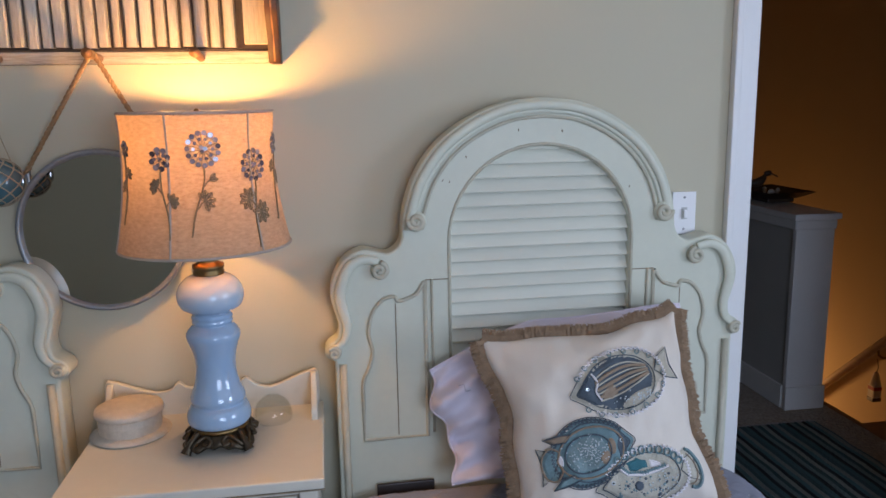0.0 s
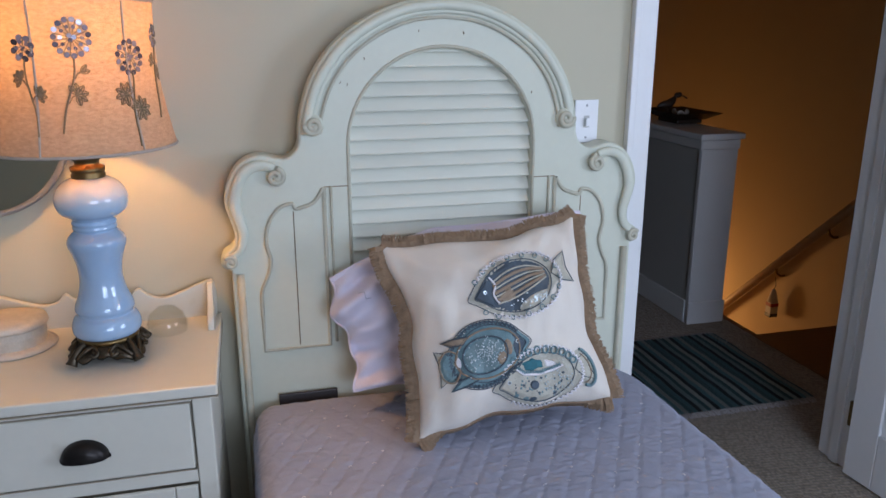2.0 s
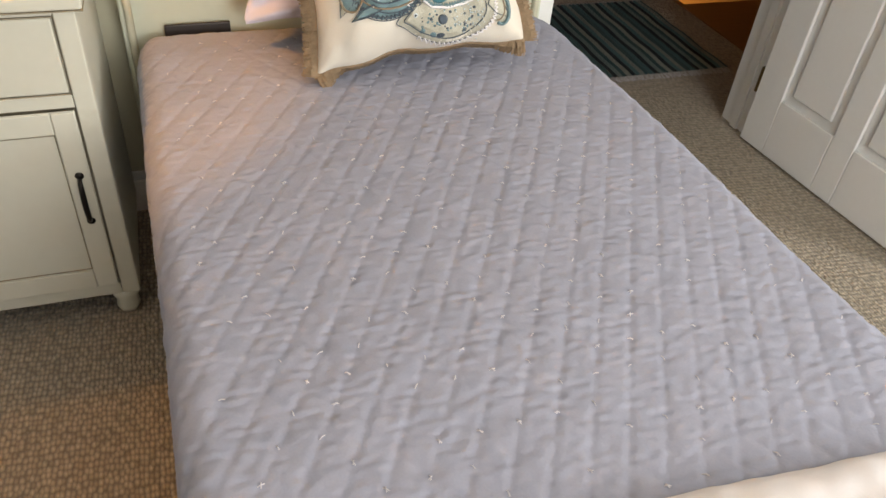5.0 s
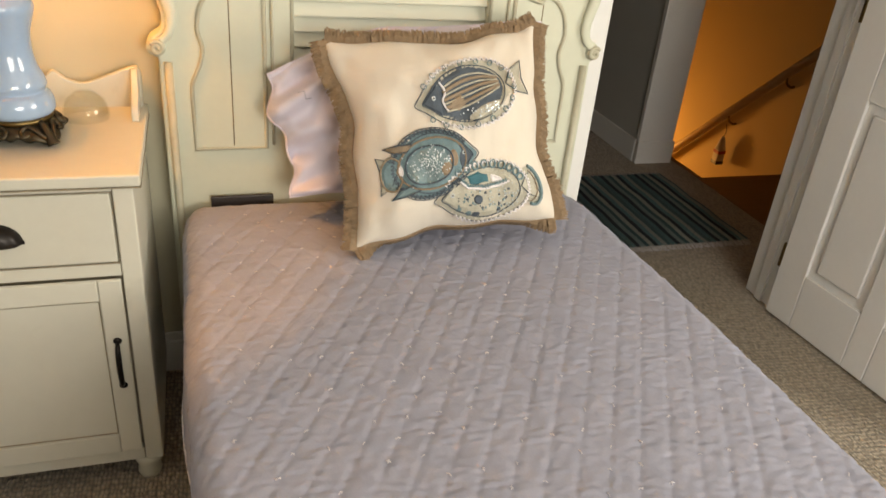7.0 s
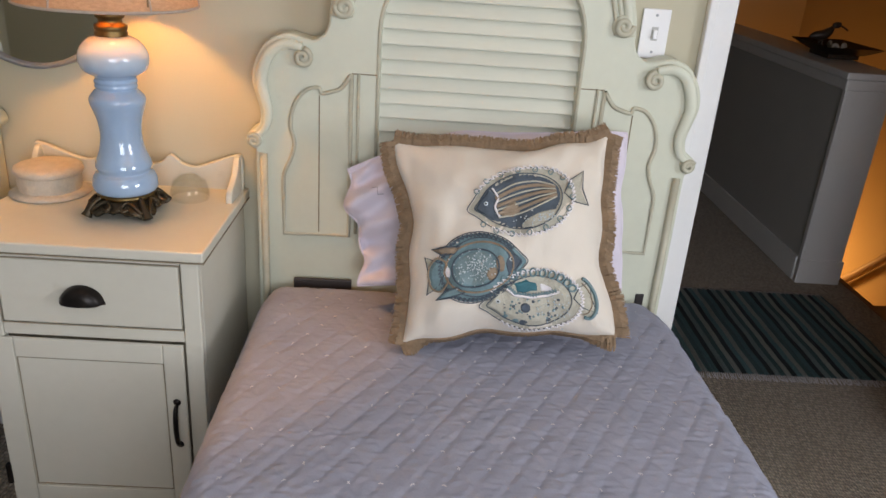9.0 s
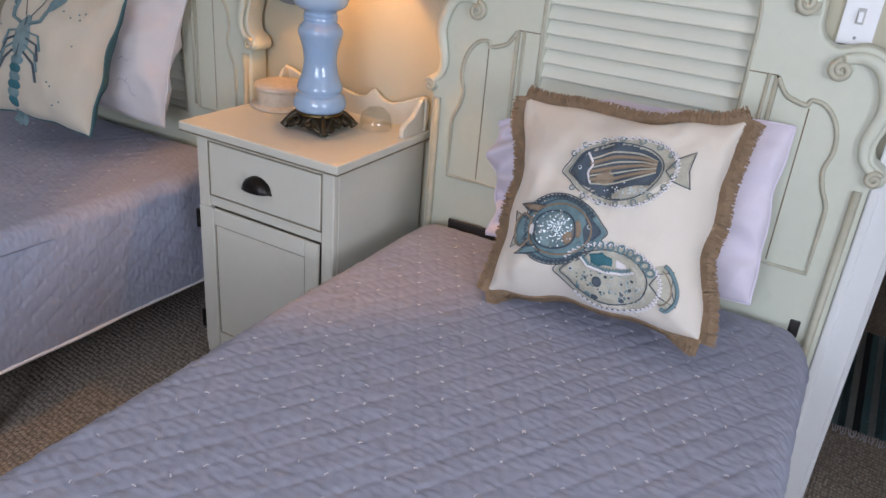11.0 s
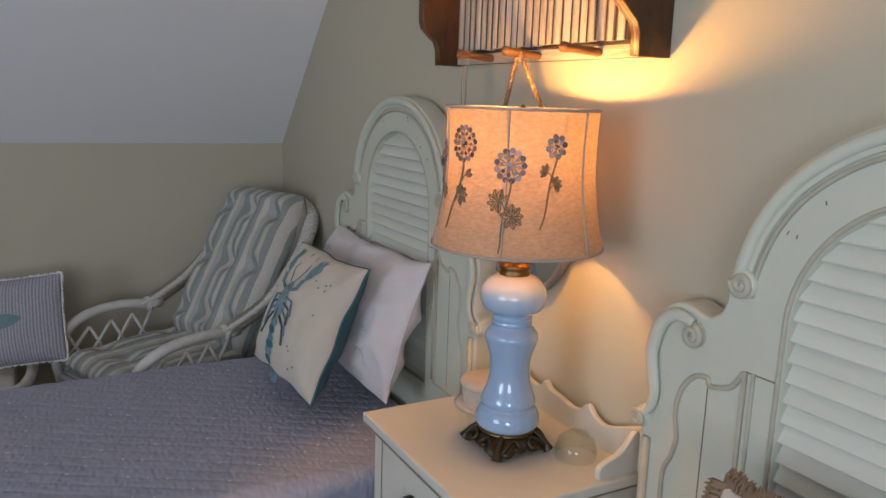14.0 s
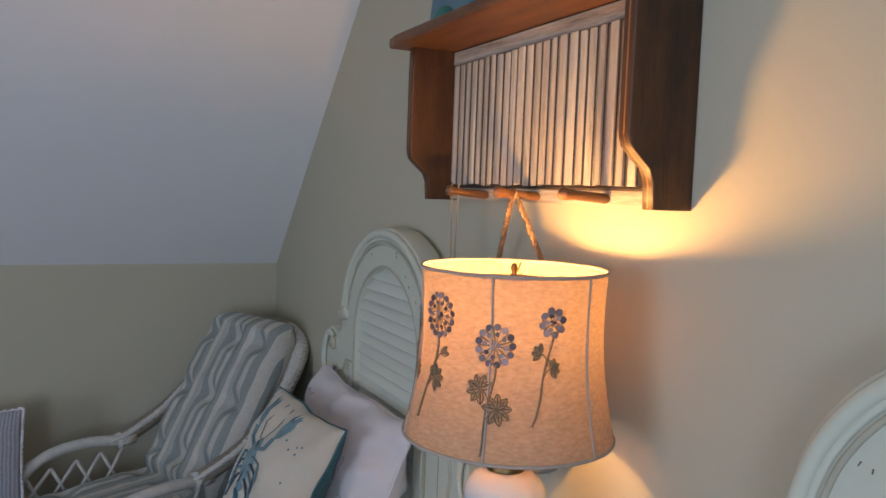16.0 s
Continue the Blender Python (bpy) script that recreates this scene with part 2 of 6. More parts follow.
# darker than the canes, as painted shade in the openings of the weave
M_WICKSHADE = mat("wicker_core_shade", (0.30, 0.26, 0.20), 0.8, 0, 30, 0.3, 0.5, 160)
M_CUSH = stripes("cushion_stripe_sage", [(0.29, 0.315, 0.29), (0.58, 0.55, 0.48), (0.27, 0.30, 0.275), (0.34, 0.355, 0.325), (0.58, 0.55, 0.48), (0.42, 0.42, 0.375), (0.28, 0.305, 0.28), (0.52, 0.50, 0.44)], 0.20)
M_TICK = stripes("cushion_ticking", [(0.40, 0.385, 0.40), (0.24, 0.235, 0.27), (0.40, 0.385, 0.40), (0.27, 0.265, 0.30)], 0.024)
M_RUG = stripes("rug_stripes", [(0.11, 0.22, 0.23), (0.04, 0.055, 0.06), (0.23, 0.32, 0.32), (0.07, 0.14, 0.15), (0.38, 0.42, 0.40), (0.04, 0.055, 0.06), (0.14, 0.27, 0.28), (0.31, 0.36, 0.35), (0.08, 0.15, 0.165)], 0.19, 0, 0.95, 0.9)
M_FLOORW = mat("stair_wood_red_brown", (0.20, 0.075, 0.03), 0.4, 0, 5, 0.3, 0.2, 40, stretch=(1, 8, 8))
M_PLATE = mat("switch_plastic_white", (0.78, 0.78, 0.78), 0.35, 0, 4, 0.02, 0)
M_BOXTOP = mat("trinket_box_stone", (0.58, 0.50, 0.40), 0.6, 0, 60, 0.2, 0.4, 200)
M_BOARD = mat("shelf_picture_blue", (0.10, 0.20, 0.26), 0.6)
M_LEAF = mat("shelf_ornament_teal", (0.03, 0.16, 0.14), 0.5)
M_TRAY = mat("tray_dark_wood", (0.045, 0.028, 0.018), 0.45)
M_RED = mat("hanging_ornament_red", (0.35, 0.04, 0.03), 0.6)
M_SPRIG = mat("sprig_thread_grey", (0.40, 0.37, 0.43), 0.85)
M_RAIL = mat("handrail_pale_wood", (0.55, 0.42, 0.27), 0.5, 0, 6, 0.2, 0.15, 40, stretch=(6, 1, 6))
M_SHELL = mat("shell_white", (0.62, 0.58, 0.52), 0.6)

M_SHADE = mat("lamp_shade_linen", (0.54, 0.36, 0.23), 0.95, 0, 90, 0.18, 0.6, 420, colour2=(0.36, 0.225, 0.135), stretch=(1, 1, 2.2))
_n, _l = M_SHADE.node_tree.nodes, M_SHADE.node_tree.links
_tr, _mx = _n.new("ShaderNodeBsdfTranslucent"), _n.new("ShaderNodeMixShader")
_mx.inputs[0].default_value = 0.105
_l.new(_n["Principled BSDF"].inputs["Base Color"].links[0].from_socket, _tr.inputs[0])
_l.new(_n["Principled BSDF"].outputs[0], _mx.inputs[1])
_l.new(_tr.outputs[0], _mx.inputs[2])
_l.new(_mx.outputs[0], _n["Material Output"].inputs[0])

M_CLEAR = bpy.data.materials.new("clear_glass")
M_CLEAR.use_nodes = True
_n, _l = M_CLEAR.node_tree.nodes, M_CLEAR.node_tree.links
_t, _g, _f, _x = _n.new("ShaderNodeBsdfTransparent"), _n.new("ShaderNodeBsdfGlossy"), _n.new("ShaderNodeLayerWeight"), _n.new("ShaderNodeMixShader")
_t.inputs[0].default_value, _g.inputs["Roughness"].default_value = (0.94, 0.95, 0.94, 1), 0.02
_f.inputs[0].default_value = 0.12
_p = _n.new("ShaderNodeMath")
_p.operation = "MULTIPLY_ADD"
_p.inputs[1].default_value, _p.inputs[2].default_value = 0.45, 0.03
_l.new(_f.outputs["Facing"], _p.inputs[0])
_l.new(_p.outputs[0], _x.inputs[0])
_l.new(_t.outputs[0], _x.inputs[1])
_l.new(_g.outputs[0], _x.inputs[2])
_l.new(_x.outputs[0], _n["Material Output"].inputs[0])
M_BULB = bpy.data.materials.new("bulb_glow")
M_BULB.use_nodes = True
_b = M_BULB.node_tree.nodes["Principled BSDF"]
_b.inputs["Emission Color"].default_value, _b.inputs["Emission Strength"].default_value = (1.0, 0.62, 0.26, 1), 5.0

# ---- mesh helpers ----


def finish(name, bm, material, smooth=False):
    me = bpy.data.meshes.new(name)
    bm.to_mesh(me)
    bm.free()
    me.materials.append(material)
    if smooth:
        me.polygons.foreach_set("use_smooth", [True] * len(me.polygons))
    return me


def part(name, bm, material, parent, label="", smooth=False, m=None):
    """One mesh object under a thing or a part; bm is a bmesh or a mesh."""
    me = bm if isinstance(bm, bpy.types.Mesh) else finish(name, bm, material, smooth)
    if isinstance(bm, bpy.types.Mesh) and not me.materials:
        me.materials.append(material)
    ob = new(name, me)
    ob.parent = parent
    if m is not None:
        ob.matrix_basis = m
    return tagged(ob, label)


def thing(name, m, label, category, group="", kind=""):
    ob = new(name)
    ob.empty_display_size = 0.05
    ob.matrix_basis = m
    return tagged(ob, label, category, group, kind)


def box(x0, x1, y0, y1, z0, z1, bevel=0.003, seg=2, bm=None):
    bm = bm or bmesh.new()
    c = Matrix.Translation(((x0 + x1) / 2, (y0 + y1) / 2, (z0 + z1) / 2)) @ Matrix.Diagonal((x1 - x0, y1 - y0, z1 - z0, 1))
    r = bmesh.ops.create_cube(bm, size=1, matrix=c)
    if bevel:
        es = list({e for v in r["verts"] for e in v.link_edges})
        bmesh.ops.bevel(bm, geom=es, offset=bevel, segments=seg, affect="EDGES", profile=0.5)
    return bm


def lathe(prof, seg=40, bm=None):
    bm = bm or bmesh.new()
    rings = []
    for r, z in prof:
        rings.append([bm.verts.new((max(r, 1e-4) * math.cos(2 * math.pi * i / seg), max(r, 1e-4) * math.sin(2 * math.pi * i / seg), z)) for i in range(seg)])
    for a, b in zip(rings, rings[1:]):
        for i in range(seg):
            bm.faces.new((a[i], a[(i + 1) % seg], b[(i + 1) % seg], b[i]))
    return bm


def tube(path, r, seg=8, closed=False, bm=None, flat=1.0, up=None):
    """A round bar along a path; r is one radius or one for each point; flat squeezes it along up."""
    bm = bm or bmesh.new()
    pts = [Vector(p) for p in path]
    n = len(pts)
    rs = r if isinstance(r, (list, tuple)) else [r] * n
    ref = Vector(up) if up else Vector((0.13, 0.37, 0.92))
    rings = []
    for i, p in enumerate(pts):
        a, b = (pts[i - 1], pts[(i + 1) % n]) if closed else (pts[max(i - 1, 0)], pts[min(i + 1, n - 1)])
        d = (b - a).normalized()
        u = ref - d * ref.dot(d)
        if u.length < 1e-3:
            u = d.orthogonal()
        u.normalize()
        v = d.cross(u)
        if not up:
            ref = u
        rings.append([bm.verts.new(p + rs[i] * (math.cos(t) * u * flat + math.sin(t) * v)) for t in (2 * math.pi * k / seg for k in range(seg))])
    for i in range(n if closed else n - 1):
        a, b = rings[i], rings[(i + 1) % n]
        for k in range(seg):
            bm.faces.new((a[k], a[(k + 1) % seg], b[(k + 1) % seg], b[k]))
    if not closed:
        bm.faces.new(rings[0][::-1])
        bm.faces.new(rings[-1])
    return bm


def plate(name, outlines, thick, bevel, material, res=2):
    """A flat board in the xz plane, its front at y = 0 and its back at y = thick; outlines after the first are holes."""
    cu = bpy.data.curves.new(name, "CURVE")
    cu.dimensions, cu.fill_mode = "2D", "BOTH"
    cu.extrude, cu.bevel_depth, cu.bevel_resolution = thick / 2 - bevel, bevel, res
    for o in outlines:
        s = cu.splines.new("POLY")
        s.points.add(len(o) - 1)
        for q, (x, z) in zip(s.points, o):
            q.co = (x, z, 0, 1)
        s.use_cyclic_u = True
    ob = bpy.data.objects.new(name, cu)
    scene.collection.objects.link(ob)
    dg = bpy.context.evaluated_depsgraph_get()
    me = bpy.data.meshes.new_from_object(ob.evaluated_get(dg))
    bpy.data.objects.remove(ob)
    bpy.data.curves.remove(cu)
    me.transform(Matrix.Translation((0, thick / 2, 0)) @ Matrix.Rotation(radians(90), 4, "X"))
    me.materials.clear()
    me.materials.append(material)
    return me


def spline(pts, n=8, closed=False):
    """Catmull-Rom through the points."""
    p = [Vector(q) for q in pts]
    k = len(p)
    out = []
    for i in range(k if closed else k - 1):
        if closed:
            a, b, c, d = p[i - 1], p[i], p[(i + 1) % k], p[(i + 2) % k]
        else:
            a, b, c, d = p[max(i - 1, 0)], p[i], p[i + 1], p[min(i + 2, k - 1)]
        for j in range(n):
            t = j / n
            out.append(0.5 * (2 * b + (c - a) * t + (2 * a - 5 * b + 4 * c - d) * t * t + (3 * b - a - 3 * c + d) * t ** 3))
    if not closed:
        out.append(p[-1])
    return out


def axes_of(x, z, c):
    """A pose at c with its x and z axes along the given directions."""
    x, z = Vector(x).normalized(), Vector(z).normalized()
    m = Matrix((x, z.cross(x), z)).transposed().to_4x4()
    m.translation = c
    return m


def structure(name, bm, material, label, smooth=False):
    ob = new(name, bm if isinstance(bm, bpy.types.Mesh) else finish(name, bm, material, smooth))
    return tagged(ob, label, "", "", "structure")

# ---- structure ----
DOOR_L, DOOR_R, DOOR_H = 0.61, 1.47, 2.06
KNEE_X, KNEE_Z, FLAT_X, FLAT_Z = -3.24, 1.30, -2.08, 2.42
ROOM_R, ROOM_B = 2.96, -4.0
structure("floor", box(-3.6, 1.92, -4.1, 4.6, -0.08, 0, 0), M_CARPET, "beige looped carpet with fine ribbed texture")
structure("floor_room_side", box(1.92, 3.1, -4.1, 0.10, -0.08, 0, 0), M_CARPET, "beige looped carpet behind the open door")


gable = [(-3.6, 0), (DOOR_L - 0.012, 0), (DOOR_L - 0.012, DOOR_H + 0.012), (DOOR_R + 0.012, DOOR_H + 0.012), (DOOR_R + 0.012, 0), (3.1, 0), (3.1, 2.5), (-3.6, 2.5)]
structure("wall_north", plate("wall_north", [gable], 0.12, 0, M_WALL), M_WALL, "cream painted wall behind the beds")
structure("wall_hall_side", plate("wall_hall_side", [gable], 0.01, 0, M_HALL), M_HALL, "tan painted hall side of the wall").location.y = 0.121
structure("wall_knee", box(KNEE_X - 0.1, KNEE_X, ROOM_B, 0, 0, KNEE_Z + 0.02, 0), M_WALL, "low cream knee wall under the sloped ceiling")
east = plate("wall_east", [[(ROOM_B, 0), (0, 0), (0, 2.5), (ROOM_B, 2.5)], [(-3.15, 0.95), (-3.15, 2.05), (-1.85, 2.05), (-1.85, 0.95)]], 0.1, 0, M_WALL)
structure("wall_east", east, M_WALL, "cream painted wall behind the door").matrix_basis = pose(ROOM_R + 0.1, 0, 0, 0, 0, 90)
# unseen window, added to go with the east fill lamp
win2 = structure("added_window_2", box(ROOM_R - 0.015, ROOM_R + 0.08, -3.21, -3.15, 0.89, 2.11, 0.004), M_TRIM, "unseen white framed window added around the east fill light")
for n_, b_ in (("window_frame", (-1.85, -1.79, 0.89, 2.11)), ("window_frame", (-3.15, -1.85, 2.05, 2.11)), ("window_sill", (-3.15, -1.85, 0.90, 0.95))):
    part(n_, box(ROOM_R - 0.015, ROOM_R + 0.08, b_[0], b_[1], b_[2], b_[3], 0.003), M_TRIM, win2)
SLOPE_LEN = math.hypot(FLAT_X - KNEE_X, FLAT_Z - KNEE_Z)
slope_board = plate("ceiling_slope", [[(ROOM_B, 0), (0, 0), (0, SLOPE_LEN), (ROOM_B, SLOPE_LEN)]], 0.1, 0, M_SLOPE)
structure("ceiling_slope", slope_board, M_SLOPE, "white painted sloped attic ceiling").matrix_basis = axes_of((0, 1, 0), (FLAT_X - KNEE_X, 0, FLAT_Z - KNEE_Z), (KNEE_X, 0, KNEE_Z))
structure("ceiling", box(FLAT_X, 3.1, ROOM_B, 0, FLAT_Z, FLAT_Z + 0.1, 0), M_SLOPE, "flat white painted ceiling")
back = [[(-3.6, 0), (3.1, 0), (3.1, 2.5), (-3.6, 2.5)], [(-0.3, 0.85), (-0.3, 2.05), (1.2, 2.05), (1.2, 0.85)]]
structure("wall_south", plate("wall_south", back, 0.1, 0, M_WALL), M_WALL, "cream painted wall with the daylight window").location.y = ROOM_B - 0.1
win = structure("window_1", box(-0.36, -0.3, ROOM_B - 0.08, ROOM_B + 0.015, 0.79, 2.11, 0.004), M_TRIM, "white framed window in the wall behind the camera")
for n_, b_ in (("window_frame", (1.2, 1.26, -0.08, 0.015, 0.79, 2.11)), ("window_frame", (-0.3, 1.2, -0.08, 0.015, 2.05, 2.11)), ("window_sill", (-0.3, 1.2, -0.08, 0.05, 0.80, 0.85)), ("window_frame", (0.435, 0.465, -0.07, -0.03, 0.85, 2.05))):
    part(n_, box(b_[0], b_[1], ROOM_B + b_[2], ROOM_B + b_[3], b_[4], b_[5], 0.003), M_TRIM, win)

# door casing, jambs
for i, (x0, x1) in enumerate(((DOOR_L - 0.075, DOOR_L - 0.004), (DOOR_R + 0.004, DOOR_R + 0.075))):
    bm = box(x0, x1, -0.018, 0.0, 0, DOOR_H + 0.075, 0.004)
    box(x0 + (0 if i == 0 else 0.05), x0 + (0.021 if i == 0 else 0.071), -0.026, -0.016, 0, DOOR_H + 0.075, 0.004, bm=bm)
    structure("door_casing_%d" % (i + 1), bm, M_TRIM, "white painted door casing")
structure("door_casing_3", box(DOOR_L - 0.075, DOOR_R + 0.075, -0.02, 0, DOOR_H + 0.004, DOOR_H + 0.075, 0.004), M_TRIM, "white painted door head casing")
for i, x in enumerate((DOOR_L - 0.012, DOOR_R)):
    bm = box(x, x + 0.012, -0.004, 0.136, 0, DOOR_H, 0.002)
    box(x + (0.010 if i == 0 else -0.010), x + (0.022 if i == 0 else 0.002), 0.04, 0.075, 0, DOOR_H, 0.002, bm=bm)
    structure("door_jamb_%d" % (i + 1), bm, M_TRIM, "white painted door jamb with stop")
structure("door_jamb_3", box(DOOR_L, DOOR_R, -0.004, 0.136, DOOR_H, DOOR_H + 0.012, 0.002), M_TRIM, "white painted door head jamb")
for i, (x0, x1) in enumerate(((KNEE_X, DOOR_L - 0.077), (DOOR_R + 0.077, ROOM_R))):
    bm = box(x0, x1, -0.014, 0, 0, 0.10, 0.003)
    box(x0, x1, -0.009, 0, 0.098, 0.125, 0.003, bm=bm)
    structure("baseboard_%d" % (i + 1), bm, M_TRIM, "white painted baseboard")
structure("baseboard_3", box(KNEE_X, KNEE_X + 0.014, ROOM_B, -0.015, 0, 0.12, 0.003), M_TRIM, "white painted baseboard")

# hall, half wall, stairwell
STAIR_Y, HW_X0, HW_X1, HW_Y, HW_Z, WALL_R = 1.15, 1.69, 1.875, 1.375, 0.960, 2.95
structure("hall_floor_wood", box(1.92, WALL_R, 0.13, STAIR_Y, -0.08, 0.002, 0.004), M_FLOORW, "red-brown wooden stair landing")
structure("hall_floor_edge", box(1.92, 1.95, STAIR_Y, 4.6, -0.25, 0.002, 0.004), M_FLOORW, "red-brown wooden edge of the stairwell")
structure("wall_hall_right", box(WALL_R, WALL_R + 0.1, 0.13, 4.7, -2.8, 2.5, 0), M_HALL, "tan painted stairwell wall")
structure("wall_hall_far", box(-1.0, WALL_R, 4.6, 4.7, -2.8, 2.5, 0), M_HALL, "tan painted far hall wall")
structure("wall_hall_left", box(-1.1, -1.0, 0.13, 4.7, 0, 2.5, 0), M_HALL, "tan painted hall wall")
structure("ceiling_hall", box(-1.0, WALL_R, 0.13, 4.6, 2.42, 2.5, 0), M_HALL, "dim hall ceiling")
structure("floor_downstairs", box(1.8, WALL_R, 1.2, 4.6, -2.8, -2.7, 0), M_FLOORW, "wooden floor at the foot of the stairs")
structure("wall_stairwell_near", box(1.92, WALL_R, STAIR_Y - 0.1, STAIR_Y, -2.7, -0.08, 0), M_HALL, "tan stairwell wall under the landing")
structure("wall_stairwell_left", box(1.83, 1.94, STAIR_Y, 4.6, -2.7, -0.25, 0), M_HALL, "tan stairwell wall under the hall")
for i in range(12):
    y0 = STAIR_Y + 0.25 * i
    structure("stair_%d" % (i + 1), box(1.95, WALL_R, y0, y0 + 0.28, -0.18 * (i + 1) - 0.16, -0.18 * (i + 1), 0.005), M_FLOORW, "red-brown wooden stair tread")
hw = structure("half_wall", box(HW_X0, HW_X1, HW_Y, 4.6, 0.0, HW_Z, 0.003), M_HALFWALL, "grey-white painted half wall round the stairwell")
part("cap", box(HW_X0 - 0.03, HW_X1 + 0.03, HW_Y - 0.03, 4.6, HW_Z, HW_Z + 0.03, 0.006), M_TRIM, hw)
part("moulding", box(HW_X0 - 0.016, HW_X1 + 0.016, HW_Y - 0.016, 4.6, HW_Z - 0.05, HW_Z - 0.001, 0.008), M_TRIM, hw)
part("corner_board", box(HW_X0 - 0.008, HW_X1 + 0.008, HW_Y - 0.01, HW_Y + 0.02, 0.0, HW_Z - 0.05, 0.003), M_TRIM, hw)
part("base_trim", box(HW_X0 - 0.014, HW_X0 - 0.001, HW_Y + 0.02, 4.6, 0.0, 0.12, 0.004), M_TRIM, hw)
part("base_trim", box(HW_X0 - 0.014, HW_X1 + 0.014, HW_Y - 0.022, HW_Y - 0.01, 0.0, 0.12, 0.004), M_TRIM, hw)

# ---- beds ----
HB_FRONT = -0.082
HB_HALF = [(0, 1.544), (0.09, 1.534), (0.178, 1.500), (0.258, 1.443), (0.312, 1.372), (0.340, 1.30), (0.350, 1.245), (0.352, 1.215), (0.365, 1.188), (0.392, 1.172), (0.42, 1.176), (0.455, 1.183),
           (0.495, 1.165), (0.522, 1.125), (0.532, 1.08), (0.522, 1.035), (0.514, 1.00), (0.520, 0.965), (0.545, 0.945), (0.550, 0.925), (0.528, 0.912)]


def spiral(cx, cz, r0, r1, a0, turns, n=26, y=0.0):
    return [(cx + (r0 + (r1 - r0) * i / n) * math.cos(a0 + turns * 2 * math.pi * i / n), y, cz + (r0 + (r1 - r0) * i / n) * math.sin(a0 + turns * 2 * math.pi * i / n)) for i in range(n + 1)]


def headboard(bed):
    hb = thing("headboard", pose(bed, HB_FRONT, 0), "antique cream headboard with arched louvred panel and scrolls", "headboard", "twin headboards")
    right = [(p.x, p.y) for p in spline([(x, z, 0) for x, z in HB_HALF], 5)]
    right += [(0.527, 0.90), (0.527, 0.0), (0.46, 0.0), (0.46, 0.30)]
    outline = right + [(-x, z) for x, z in right[::-1][:-1]]
    w = 0.240
    hole = [(-w, 0.66), (-w, 1.20)] + [(-w * math.cos(a), 1.20 + 0.237 * math.sin(a)) for a in (math.pi * i / 24 for i in range(1, 24))] + [(w, 1.20), (w, 0.66)]
    part("board", plate("headboard_board", [outline, hole], 0.068, 0.006, M_HB), M_HB, hb)
    part("backing", box(-w - 0.02, w + 0.02, 0.0685, 0.074, 0.62, 1.42, 0.001), M_HB, hb)
    # raised mouldings with scroll ends
    arch = spline([(x - 0.011 * (x / 0.35), -0.004, z - 0.011) for x, z in HB_HALF[:7]], 6)
    arch = [Vector((-p.x, p.y, p.z)) for p in arch[::-1]][:-1] + arch
    part("arch_moulding", tube(arch, 0.0125, 10, flat=0.75, up=(0, 1, 0)), M_HB, hb, smooth=True)
    rim2 = [Vector((p.x * 0.955, -0.001, 1.245 + (p.z - 1.245) * 0.952)) for p in arch]
    part("arch_cove", tube(rim2, 0.0075, 8, flat=0.6, up=(0, 1, 0)), M_HB, hb, smooth=True)
    inner = [Vector((p.x * 0.905, -0.002, 1.245 + (p.z - 1.245) * 0.90)) for p in arch]
    part("arch_bead", tube(inner, 0.0048, 6), M_HBEDGE, hb, smooth=True)
    for s in (1, -1):
        part("arch_scroll", tube([(s * (q[0]), q[1], q[2]) for q in spiral(0.322, 1.256, 0.021, 0.004, 0.2, -1.6, y=-0.012)], 0.0075, 8), M_HBEDGE, hb, smooth=True)
        part("scroll_disc", lathe([(0.0, 0.0), (0.022, 0.0), (0.026, 0.006), (0.026, 0.016)], 20), M_HB, hb, smooth=True, m=pose(s * 0.322, -0.012, 1.256, -90, 0, 0))
        sh = spline([(0.418, -0.008, 1.160), (0.455, -0.008, 1.166), (0.487, -0.008, 1.150), (0.506, -0.008, 1.115), (0.514, -0.008, 1.075), (0.506, -0.008, 1.035), (0.499, -0.008, 1.0), (0.507, -0.008, 0.965), (0.528, -0.008, 0.945)], 6)
        k = len(sh)
        part("shoulder_moulding", tube([(s * p.x, p.y, p.z) for p in sh], [0.009 + 0.006 * math.sin(math.pi * min(1, (i + 4) / k)) for i in range(k)], 10, flat=0.62, up=(0, 1, 0)), M_HB, hb, smooth=True)
        part("shoulder_scroll", tube([(s * q[0], q[1], q[2]) for q in spiral(0.416, 1.138, 0.021, 0.004, 1.7, 1.6, y=-0.012)], 0.007, 8), M_HBEDGE, hb, smooth=True)
        part("scroll_disc", lathe([(0.0, 0.0), (0.018, 0.0), (0.022, 0.006), (0.022, 0.014)], 20), M_HB, hb, smooth=True, m=pose(s * 0.416, -0.010, 1.138, -90, 0, 0))
        part("foot_scroll", tube([(s * q[0], q[1], q[2]) for q in spiral(0.534, 0.933, 0.016, 0.003, 0.6, 1.5, y=-0.012)], 0.006, 8), M_HBEDGE, hb, smooth=True)
        part("scroll_disc", lathe([(0.0, 0.0), (0.015, 0.0), (0.019, 0.005), (0.019, 0.013)], 20), M_HB, hb, smooth=True, m=pose(s * 0.534, -0.010, 0.933, -90, 0, 0))
        post = [(s * 0.513, -0.003, 0.90), (s * 0.513, -0.003, 0.05)]
        part("post_bead", tube(post, 0.010, 8), M_HBEDGE, hb, smooth=True)
